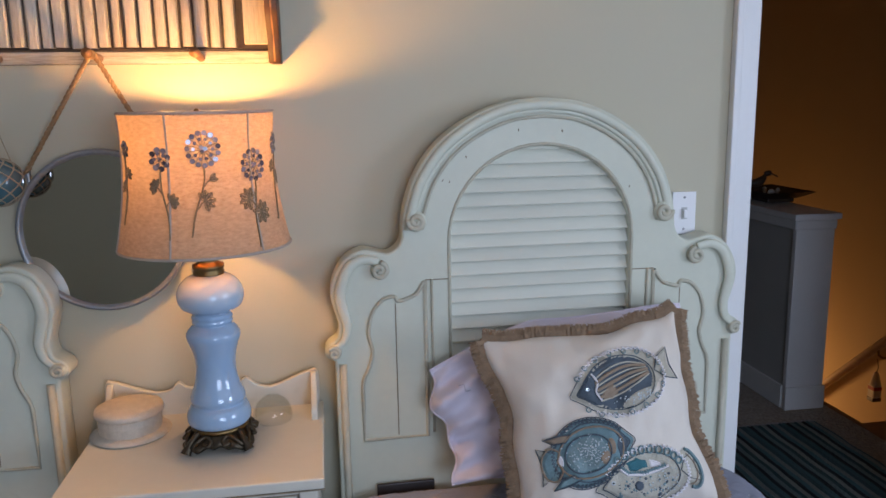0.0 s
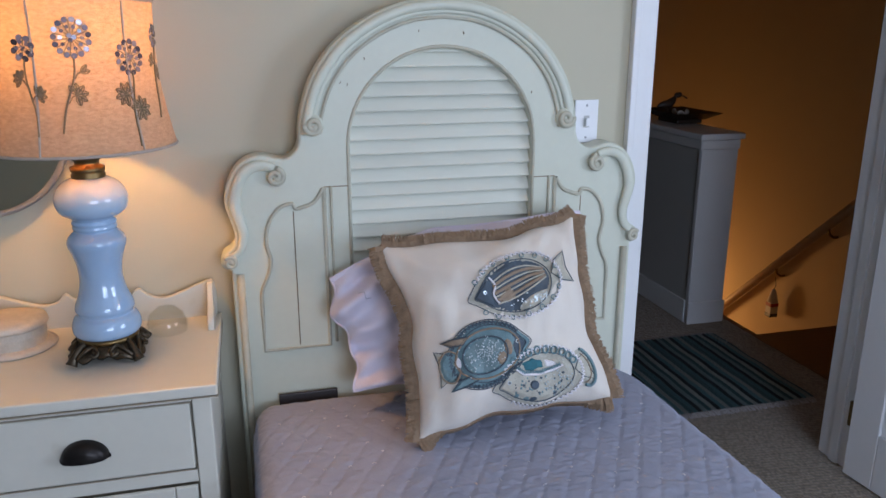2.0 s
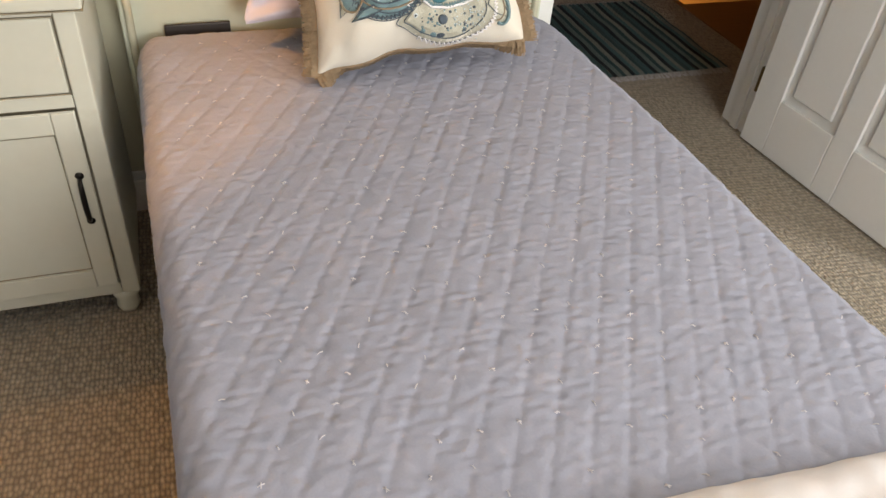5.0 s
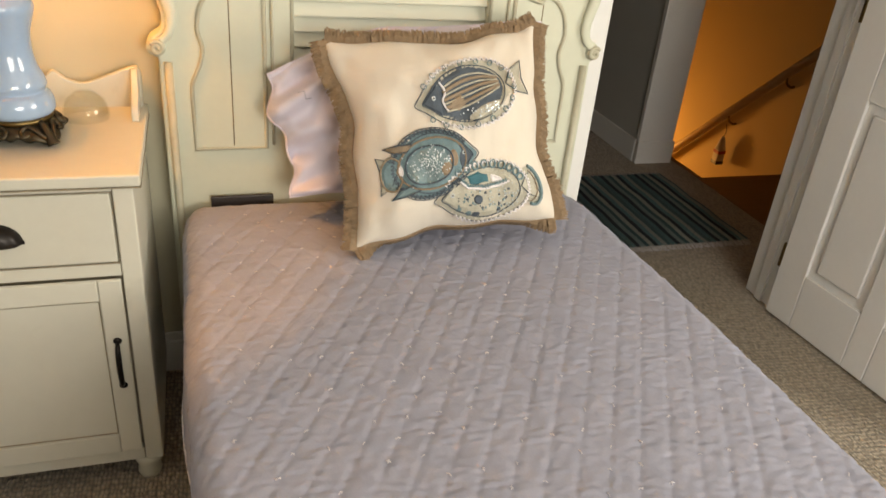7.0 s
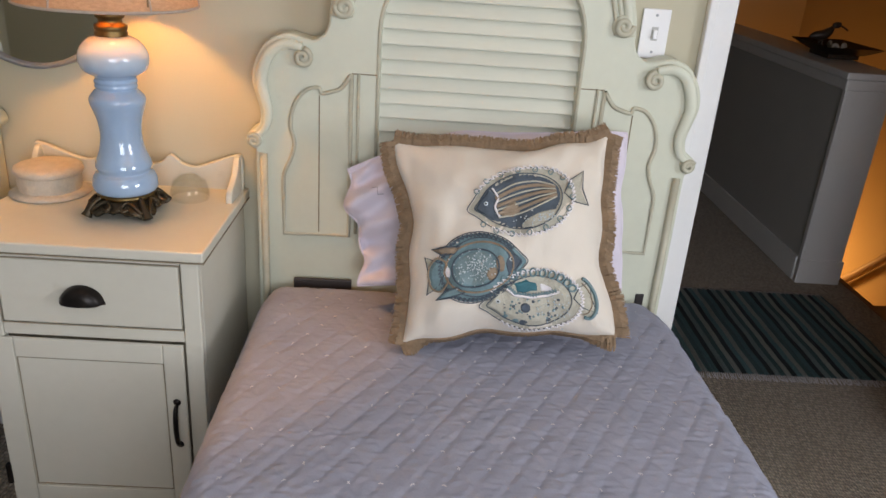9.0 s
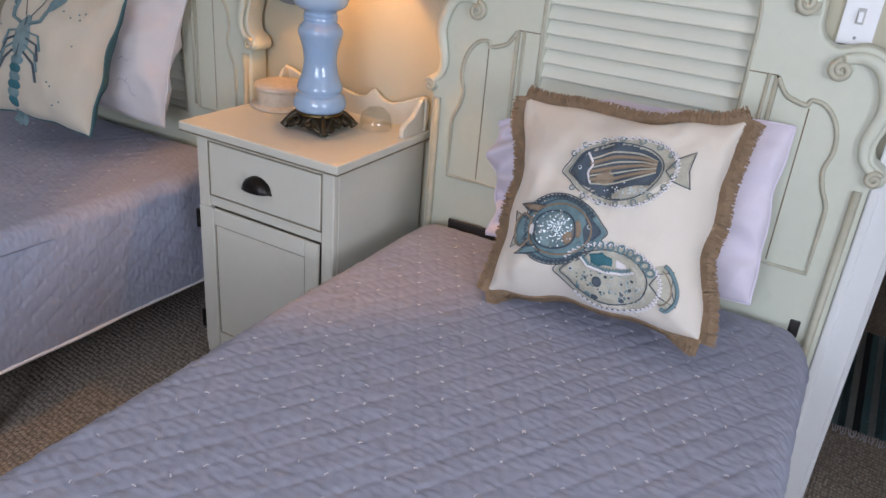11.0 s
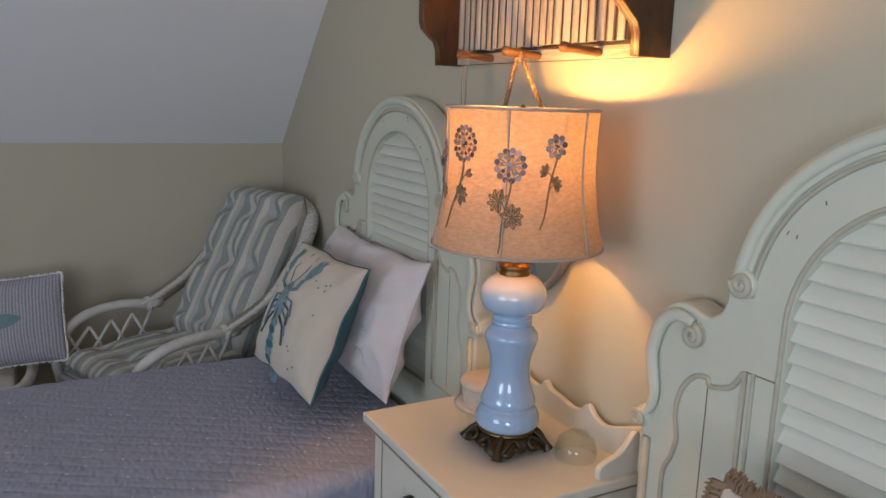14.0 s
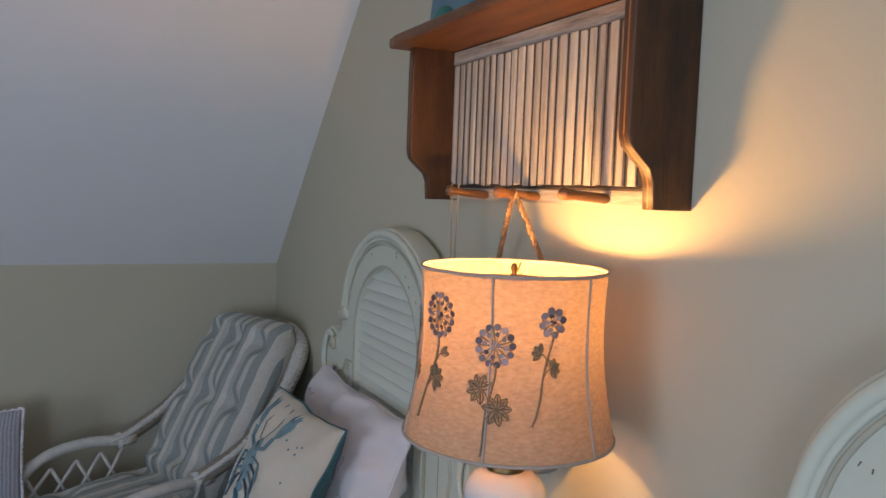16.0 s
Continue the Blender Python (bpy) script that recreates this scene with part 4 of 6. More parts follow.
        part("tail_ring", pad.cord(tr(fan), 0.0022, 0.0056, closed=True), M_TAN, f)
        part("cheek", pad.patch(tr(oval(-0.44 * L, 0.02 * H, 0.13 * L, 0.34 * H)), 0.0050, 3), M_TAN, f)
        part("tail_spot", pad.patch(tr(oval(0.94 * L, 0.0, 0.10 * L, 0.22 * H)), 0.0060, 3), M_SHEET, f)
    if pattern == "spots":
        part("saddle", pad.patch(tr([(-0.36 * L, 0.78 * H), (-0.06 * L, 0.92 * H), (0.22 * L, 0.74 * H), (0.22 * L, 0.36 * H), (-0.10 * L, 0.32 * H), (-0.34 * L, 0.44 * H)]), 0.0050, 3), M_DTEAL, f)
        part("saddle_pale", pad.patch(tr([(0.23 * L, 0.72 * H), (0.50 * L, 0.52 * H), (0.56 * L, 0.34 * H), (0.23 * L, 0.36 * H)]), 0.0050, 3), M_SHEET, f)
        part("saddle_edge", pad.cord(loops(tr([(-0.52 * L, 0.62 * H), (-0.36 * L, 0.30 * H), (0.0, 0.16 * H), (0.40 * L, 0.18 * H), (0.66 * L, 0.30 * H)]), 0.009, 0.006), 0.0015, 0.0060), M_TEAL, f)
        part("saddle_rim", pad.cord(tr([(-0.52 * L, 0.62 * H), (-0.36 * L, 0.30 * H), (0.0, 0.16 * H), (0.40 * L, 0.18 * H), (0.66 * L, 0.30 * H)]), 0.0030, 0.0050), M_SHEET, f)
        fan = [(v.x, v.y) for v in spline([(0.96 * L, 0.10 * H, 0), (1.10 * L, 0.66 * H, 0), (1.34 * L, 0.72 * H, 0), (1.50 * L, 0.20 * H, 0), (1.48 * L, -0.40 * H, 0), (1.28 * L, -0.80 * H, 0), (1.06 * L, -0.56 * H, 0)], 4, True)]
        part("tail_patch", pad.patch(tr(fan), 0.0034, 3), M_PALE, f)
        part("tail_arc", pad.cord(tr(fan[7:23]), 0.0042, 0.0046), M_TEAL, f)
        part("tail_arc", pad.cord(tr([(x * 0.93, z * 0.8) for x, z in fan[8:22]]), 0.0014, 0.0050), M_TAN, f)
        part("fin", pad.patch(tr(oval(-0.14 * L, -0.24 * H, 0.12 * L, 0.22 * H, 0.4)), 0.0062, 3), M_NAVY, f)
        for k in range(60):
            x, z = rng.uniform(-0.82, 0.80), rng.uniform(-0.88, 0.18)
            if (x / 0.92) ** 2 + z ** 2 < 0.74:
                part("spot", pad.patch(tr(oval(x * L, z * H, 0.0045 + rng.random() * 0.0050, 0.0040 + rng.random() * 0.0040, rng.random() * 3, 12)), 0.0044, 1), M_TEAL if k % 3 else M_NAVY, f)
    bd = bmesh.new()
    for k in range(150 if pattern == "round" else 60):
        x, z = (rng.gauss(0.20, 0.26), rng.gauss(0, 0.27)) if pattern == "round" else (rng.gauss(0.34, 0.20), rng.gauss(-0.70, 0.09)) if pattern == "bands" else (rng.gauss(0.5, 0.3), rng.gauss(-0.3, 0.35))
        if abs(x) > 0.85:
            continue
        (qx, qz), = tr([(x * L, z * H)])
        bmesh.ops.create_icosphere(bd, subdivisions=1, radius=rng.uniform(0.0011, 0.0022), matrix=Matrix.Translation(pad.at(qx, qz, 0.006)))
    tagged(part("beadwork", bd, M_BEAD, f, "small glittering glass beads"), kind="stuff")


fish_body(fp, fc, "dark blue striped fish with pale looped fin edge", 0.028, 0.086, 0.107, 0.066, 0.15, 1, M_NAVY, M_PALE, M_PALE, "bands", 11)
fish_body(fp, fc, "round teal fish with beaded flank", -0.062, -0.064, 0.090, 0.068, 0.11, -1, M_TEAL, M_PALE, M_TEAL, "round", 12)
fish_body(fp, fc, "spotted pale fish with teal saddle", 0.047, -0.148, 0.100, 0.058, 0.09, 1, M_PALE, M_PALE, M_PALE, "spots", 13)

# sham behind it
sp = Pad(0.69, 0.385, 0.13, 9, 0.03, 0.022, 0.009, 0.105)
sh = thing("pillow", axes((0.030, -0.165, 0.815), (0.68, 0.0, 0.030), (-0.01, 0.115, 0.37)), "crumpled lilac-white pillow leaning on the headboard", "pillow")
part("cover", sp.mesh(50), M_SHAM, sh, smooth=True)
part("seam", tube(sp.rim(), 0.003, 5, closed=True), M_SHAM, sh)


# pillows on the far bed
lp = Pad(0.475, 0.43, 0.17, 21, 0.07, 0.008, 0.015)
lc = thing("lobster_cushion", axes((-1.72, -0.380, 0.853), (0.468, 0.04, -0.006), (-0.047, 0.17, 0.381)), "natural linen cushion with blue lobster and teal back", "cushion")
part("cover", lp.mesh(), M_LINEN2, lc, smooth=True)
part("back", lp.half(1), M_TEALBACK, lc, "dark teal back", smooth=True)
part("piping", tube(lp.rim(), 0.004, 6, closed=True), M_TEALBACK, lc)
K = 1.36
sc = lambda pts: [(x * K - 0.032, z * K - 0.004) for x, z in pts]
lob = part("lobster", lp.patch(sc(oval(0.0, 0.018, 0.025, 0.054)), 0.003), M_FLANK, lc, "teal and blue embroidered lobster")
for k in range(6):
    part("tail_segment", lp.patch(sc(oval(-0.003 * k, -0.038 - 0.019 * k, 0.022 - 0.0012 * k, 0.0125)), 0.0042, 2), M_DTEAL if k % 2 else M_TEAL, lob)
for s in (-1, 0, 1):
    part("tail_fan", lp.patch(sc(turned(oval(0, -0.016, 0.010, 0.018), -0.018, -0.152, s * 0.6)), 0.004, 3), M_TEAL, lob)
part("shell_line", lp.cord(sc([(0.0, 0.065), (0.0, -0.03)]), 0.0018, 0.006), M_NAVY, lob)
for s in (1, -1):
    claw = [(0.0, -0.040), (0.015, -0.022), (0.021, 0.008), (0.017, 0.034), (0.010, 0.046), (0.007, 0.018), (-0.001, 0.012), (-0.006, 0.036), (-0.014, 0.022), (-0.014, -0.012)]
    part("claw", lp.patch(sc(turned([(s * x, z) for x, z in claw], s * 0.058, 0.118, -s * 0.30)), 0.004, 3), M_TEAL, lob)
    part("arm", lp.cord(sc([(s * 0.016, 0.050), (s * 0.050, 0.060), (s * 0.052, 0.085)]), 0.0055, 0.004), M_TEAL, lob)
    part("feeler", lp.cord(sc([(s * 0.008, 0.068), (s * 0.022, 0.105), (s * 0.014, 0.150)]), 0.0012, 0.004), M_NAVY, lob)
    for k in range(4):
        part("leg", lp.cord(sc([(s * 0.018, 0.030 - 0.016 * k), (s * 0.052, 0.026 - 0.022 * k), (s * 0.064, -0.008 - 0.024 * k)]), 0.0034, 0.004), M_NAVY if k % 2 else M_TEAL, lob)
rng = random.Random(4)
dt = bmesh.new()
for k in range(26):
    x, z = rng.uniform(-0.19, 0.19), rng.uniform(-0.18, 0.18)
    if abs(x + 0.032) > 0.10:
        bmesh.ops.create_icosphere(dt, subdivisions=1, radius=0.0032, matrix=Matrix.Translation(lp.at(x, z, 0.001)))
tagged(part("knotwork", dt, M_TEAL, lc, "small grey-blue knots"), kind="stuff")
s2 = Pad(0.74, 0.43, 0.19, 31, 0.06, 0.016, 0.010)
t2 = thing("pillow", axes((-1.765, -0.185, 0.860), (0.76, 0.0, 0.0), (0.03, 0.125, 0.39)), "pale pinkish-white pillow leaning on the far headboard", "pillow")
part("cover", s2.mesh(50), M_SHAM2, t2, smooth=True)
part("seam", tube(s2.rim(), 0.003, 5, closed=True), M_SHAM2, t2)

# small embroidered sprigs on both sleeping pillows
rng = random.Random(17)
for pad_, th_ in ((s2, t2), (sp, sh)):
    for k in range(12):
        cx, cz, a = rng.uniform(-0.27, 0.27), rng.uniform(-0.17, 0.17), rng.uniform(0, 6.28)
        pts = [(cx + 0.022 * t * math.cos(a) + 0.006 * math.sin(4 * t) * math.sin(a), cz + 0.022 * t * math.sin(a) - 0.006 * math.sin(4 * t) * math.cos(a)) for t in (-1, -0.5, 0, 0.5, 1)]
        part("sprig", pad_.cord(pts, 0.0011, 0.0006), M_SPRIG, th_, "faint grey embroidered sprig")

# ---- nightstand ----
NX, NZ = -0.863, 0.782
ns = thing("nightstand", pose(NX, 0, 0), "cream painted nightstand with drawer, door and scalloped gallery", "nightstand")
ND = -0.415
part("top", box(-0.244, 0.295, -0.445, -0.012, NZ - 0.024, NZ, 0.004), M_NS, ns)
part("edge_wear", box(-0.245, 0.296, -0.446, -0.013, NZ - 0.0265, NZ - 0.0245, 0.0005, 1), M_NSW, ns)
part("side", box(-0.189, -0.169, ND, -0.02, 0.07, NZ - 0.027, 0.002), M_NS, ns)
part("side", box(0.260, 0.280, ND, -0.02, 0.07, NZ - 0.027, 0.002), M_NS, ns)
part("back", box(-0.168, 0.259, -0.035, -0.021, 0.07, NZ - 0.027, 0.001), M_NS, ns)
for x0, x1 in ((-0.189, -0.149), (0.242, 0.280)):
    part("stile", box(x0, x1, ND - 0.02, ND - 0.001, 0.07, NZ - 0.027, 0.003), M_NS, ns)
part("rail", box(-0.148, 0.241, ND - 0.02, ND, NZ - 0.036, NZ - 0.027, 0.002), M_NS, ns)
part("rail", box(-0.148, 0.241, ND - 0.018, ND, 0.560, 0.588, 0.002), M_NS, ns)
part("rail", box(-0.148, 0.241, ND - 0.018, ND, 0.07, 0.103, 0.002), M_NS, ns)
# brown sheet added behind drawer and door to put shade in their gaps
part("inner_shade_board", box(-0.166, 0.257, ND + 0.004, ND + 0.012, 0.08, NZ - 0.03, 0.001), M_NSW, ns)
dr = part("drawer", box(-0.145, 0.238, ND - 0.020, ND + 0.002, 0.592, NZ - 0.040, 0.004), M_NS, ns)
cup = lathe([(0.046, 0.0), (0.045, 0.012), (0.037, 0.023), (0.022, 0.029), (0.0, 0.031)], 28)
bmesh.ops.bisect_plane(cup, geom=cup.verts[:] + cup.edges[:] + cup.faces[:], plane_co=(0, 0, 0), plane_no=(0, -1, 0), clear_outer=True)
part("cup_handle", cup, M_IRON, dr, "black iron cup pull", smooth=True, m=pose(0.031, ND - 0.021, 0.650, 90, 0, 0) @ Matrix.Diagonal((1, 0.85, 1, 1)))
part("handle_plate", box(-0.017, 0.079, ND - 0.0235, ND - 0.0205, 0.645, 0.653, 0.001), M_IRON, dr)
dor = part("door", box(-0.183, 0.238, ND - 0.0225, ND - 0.0205, 0.106, 0.556, 0.0008, 1), M_NS, ns)
for b_ in ((-0.183, -0.129, 0.106, 0.556), (0.194, 0.238, 0.106, 0.556), (-0.1285, 0.1935, 0.106, 0.158), (-0.1285, 0.1935, 0.508, 0.556)):
    part("door_frame", box(b_[0], b_[1], ND - 0.0285, ND - 0.0226, b_[2], b_[3], 0.003), M_NS, dor)
part("glaze_line", tube([(-0.1265, ND - 0.0235, 0.160), (-0.1265, ND - 0.0235, 0.506), (0.1915, ND - 0.0235, 0.506), (0.1915, ND - 0.0235, 0.160)], 0.0018, 5, closed=True), M_NSW, dor)
part("pull", tube(spline([(0.217, ND - 0.029, 0.405), (0.217, ND - 0.043, 0.395), (0.217, ND - 0.049, 0.352), (0.217, ND - 0.043, 0.310), (0.217, ND - 0.029, 0.300)], 6), [0.0035 + 0.0025 * math.sin(math.pi * i / 24) for i in range(25)], 8), M_IRON, dor, "black iron pull", smooth=True)
for z in (0.41, 0.295):
    part("pull_end", lathe([(0.0, 0.004), (0.006, 0.003), (0.009, 0.0)], 14), M_IRON, dor, smooth=True, m=pose(0.217, ND - 0.0287, z, 90, 0, 0))
for z in (0.485, 0.16):
    part("hinge", box(-0.193, -0.181, ND - 0.033, ND - 0.021, z, z + 0.055, 0.002), M_IRON, dor, "black iron hinge")
part("drawer_gap", tube([(-0.147, ND - 0.0195, 0.590), (-0.147, ND - 0.0195, NZ - 0.038), (0.240, ND - 0.0195, NZ - 0.038), (0.240, ND - 0.0195, 0.590)], 0.0016, 5, closed=True), M_NSW, ns, "brown glazed joint round the drawer")
for x in (-0.169, 0.245):
    for y in (ND + 0.01, -0.06):
        part("bun_foot", lathe([(0.0, 0.0), (0.020, 0.0), (0.027, 0.016), (0.024, 0.040), (0.030, 0.050), (0.030, 0.070), (0.0, 0.0701)], 20), M_NS, ns, smooth=True, m=pose(x, y, 0))
gal = [(round(-0.232 + (x + 0.285) * 0.907, 4), z) for x, z in ((-0.285, 0.0), (-0.285, 0.085), (-0.26, 0.088), (-0.20, 0.068), (-0.15, 0.055), (-0.115, 0.062), (-0.095, 0.080), (-0.075, 0.065), (-0.03, 0.060), (0.02, 0.052), (0.06, 0.060), (0.085, 0.080), (0.11, 0.062), (0.15, 0.052), (0.20, 0.066), (0.255, 0.086), (0.282, 0.083), (0.282, 0.0))]
part("gallery", plate("gallery", [[(v.x, v.y) for v in spline([(x, z, 0) for x, z in gal], 3)]], 0.016, 0.003, M_NS), M_NS, ns, m=pose(0, -0.034, NZ))
side = [(0, 0.0), (0, 0.08), (0.014, 0.082), (0.035, 0.055), (0.06, 0.04), (0.085, 0.032), (0.10, 0.02), (0.10, 0.0)]
for x in (-0.227, 0.266):
    part("gallery_side", plate("gallery_side", [[(v.x, v.y) for v in spline([(a, b, 0) for a, b in side], 3)]], 0.015, 0.003, M_NS), M_NS, ns, m=pose(x, -0.036, NZ, 0, 0, -90))

tb = thing("trinket_box", pose(-1.02, -0.13, NZ + 0.001), "round cream trinket box with lid on the nightstand", "box")
part("base", lathe([(0, 0), (0.088, 0), (0.092, 0.004), (0.078, 0.010), (0.074, 0.012), (0, 0.012)], 44), M_BOXTOP, tb, smooth=True)
part("body", lathe([(0.070, 0.012), (0.072, 0.035), (0.070, 0.050), (0, 0.050)], 44), M_BOXTOP, tb)
part("lid", lathe([(0.0, 0.051), (0.075, 0.051), (0.078, 0.056), (0.076, 0.066), (0.06, 0.072), (0, 0.074)], 44), M_BOXTOP, tb, smooth=True)
gb = thing("glass_dish", pose(-0.69, -0.115, NZ + 0.001), "small clear glass dome dish on the nightstand", "dish")
part("bowl", lathe([(0.047, 0.0), (0.047, 0.02), (0.040, 0.042), (0.022, 0.058), (0.0, 0.063), (0.0, 0.060), (0.021, 0.055), (0.037, 0.040), (0.044, 0.02), (0.044, 0.0)], 36), M_CLEAR, gb, smooth=True)

# ---- table lamp ----
tl = thing("table_lamp", pose(LAMP_X, LAMP_Y, NZ), "lit lamp with blue glass body and embroidered linen shade", "lamp")
bm = bmesh.new()
rings = []
for r_, z_, k_ in ((0.046, 0.046, 0.0), (0.056, 0.044, 0.05), (0.066, 0.036, 0.3), (0.077, 0.024, 0.8), (0.083, 0.016, 1.0), (0.080, 0.010, 1.0), (0.070, 0.020, 0.8), (0.050, 0.036, 0.2)):
    rings.append([bm.verts.new(((r_ * (1 + 0.11 * k_ * math.cos(4 * t_ - math.pi) + 0.03 * k_ * math.cos(12 * t_))) * math.cos(t_), (r_ * (1 + 0.11 * k_ * math.cos(4 * t_ - math.pi) + 0.03 * k_ * math.cos(12 * t_))) * math.sin(t_), z_ + 0.008 * k_ * (1 - math.cos(4 * t_ - math.pi)) * 0.5 + 0.003 * k_ * math.sin(16 * t_))) for t_ in (2 * math.pi * i / 96 for i in range(96))])
for a, b in zip(rings, rings[1:]):
    for i in range(96):
        bm.faces.new((a[i], a[(i + 1) % 96], b[(i + 1) % 96], b[i]))
part("base", bm, M_BRONZE, tl, "dark cast bronze foot with leafy scrolls", smooth=True)
for k in range(4):
    a = math.pi / 4 + k * math.pi / 2
    leg = [(r * math.cos(a + tw), r * math.sin(a + tw), z) for r, z, tw in ((0.050, 0.046, 0), (0.066, 0.042, 0.03), (0.082, 0.028, 0.0), (0.092, 0.014, 0), (0.096, 0.008, 0))]
    part("foot", tube(spline(leg, 4), [0.006 + 0.007 * (i / 16) ** 1.5 for i in range(17)], 9), M_BRONZE, tl, smooth=True)
    for sg in (1, -1):
        sw = [(r * math.cos(a + sg * t), r * math.sin(a + sg * t), z) for r, z, t in ((0.088, 0.020, 0.10), (0.078, 0.034, 0.24), (0.066, 0.042, 0.42), (0.070, 0.034, 0.60), (0.080, 0.026, 0.56), (0.078, 0.030, 0.42))]
        part("scrollwork", tube(spline(sw, 4), 0.0048, 7), M_BRONZE, tl, smooth=True)
part("collar", lathe([(0.050, 0.040), (0.062, 0.042), (0.064, 0.047), (0.062, 0.052), (0.052, 0.053)], 36), M_BRASS, tl, smooth=True)
body = [(0.046, 0.050), (0.062, 0.053), (0.0700, 0.062), (0.0705, 0.078), (0.065, 0.093), (0.0575, 0.100), (0.058, 0.105), (0.061, 0.113), (0.058, 0.126), (0.050, 0.146), (0.0450, 0.170), (0.0440, 0.190), (0.0465, 0.215), (0.054, 0.240), (0.0590, 0.256), (0.0575, 0.268), (0.048, 0.280), (0.0425, 0.286), (0.0445, 0.291), (0.0435, 0.297), (0.0450, 0.303), (0.042, 0.309), (0.050, 0.316)]
part("glass_body", lathe([(p.x, p.y) for p in spline([(r, z, 0) for r, z in body], 4)], 48), M_GLASSBLUE, tl, "glossy blue glass column", smooth=True)
part("glass_top", lathe([(p.x, p.y) for p in spline([(0.050, 0.316, 0), (0.065, 0.326, 0), (0.0720, 0.344, 0), (0.0705, 0.364, 0), (0.058, 0.384, 0), (0.036, 0.397, 0), (0.0, 0.399, 0)], 5)], 48), M_GLASSWHITE, tl, "glass bulb, blue at the bottom to white at the top", smooth=True)
part("neck", lathe([(0.033, 0.396), (0.034, 0.404), (0.031, 0.408), (0.034, 0.412), (0.034, 0.420), (0.024, 0.424), (0.024, 0.432), (0.030, 0.436), (0.030, 0.446), (0.018, 0.450), (0.018, 0.551), (0, 0.551)], 28), M_BRASS, tl, "aged brass socket", smooth=True)
part("bulb", lathe([(0.0, 0.492), (0.014, 0.494), (0.016, 0.52), (0.029, 0.55), (0.031, 0.575), (0.022, 0.597), (0.0, 0.606)], 24), M_BULB, tl, "glowing bulb", smooth=True, m=pose(0, 0, 0.06))
SB, ST, RB, RT = 0.464, 0.748, 0.181, 0.158


def shade_r(z):
    t = (z - SB) / (ST - SB)
    return RB + (RT - RB) * t - 0.012 * math.sin(math.pi * t)


part("shade", lathe([(shade_r(SB + (ST - SB) * k / 24), SB + (ST - SB) * k / 24) for k in range(25)], 96), M_SHADE, tl, "peach linen bell shade lit from inside", smooth=True)
for z in (SB, ST):
    part("shade_rim", tube([(shade_r(z) * math.cos(t), shade_r(z) * math.sin(t), z) for t in (2 * math.pi * k / 72 for k in range(72))], 0.0032, 6, closed=True), M_SHADETRIM, tl, smooth=True)
for k in range(6):
    a = radians(-104 + 60.5 * k)
    part("shade_seam", tube([((shade_r(z) + 0.001) * math.cos(a), (shade_r(z) + 0.001) * math.sin(a), z) for z in (SB + (ST - SB) * i / 10 for i in range(11))], 0.0022, 5), M_SHADETRIM, tl)
for k in range(3):
    a = 2 * math.pi * k / 3 + 0.4
    part("spider_arm", tube([(0, 0, ST - 0.012), (0.08 * math.cos(a), 0.08 * math.sin(a), ST - 0.012), (RT * math.cos(a), RT * math.sin(a), ST - 0.003)], 0.0018, 5), M_BRASS, tl)
part("harp", tube(spline([(0.02, 0, 0.46), (0.05, 0, 0.52), (0.052, 0, 0.62), (0.02, 0, 0.718), (0, 0, 0.728), (-0.02, 0, 0.718), (-0.052, 0, 0.62), (-0.05, 0, 0.52), (-0.02, 0, 0.46)], 4), 0.0018, 5), M_BRASS, tl)
part("finial", lathe([(0.0, 0.775), (0.005, 0.772), (0.007, 0.765), (0.004, 0.758), (0.008, 0.752), (0.008, 0.746), (0, 0.745)], 14), M_BRASS, tl, smooth=True, m=pose(0, 0, -0.018))


def on_shade(a, z, lift=0.0022):
    r = shade_r(z) + lift
    return Vector((r * math.cos(a), r * math.sin(a), z))


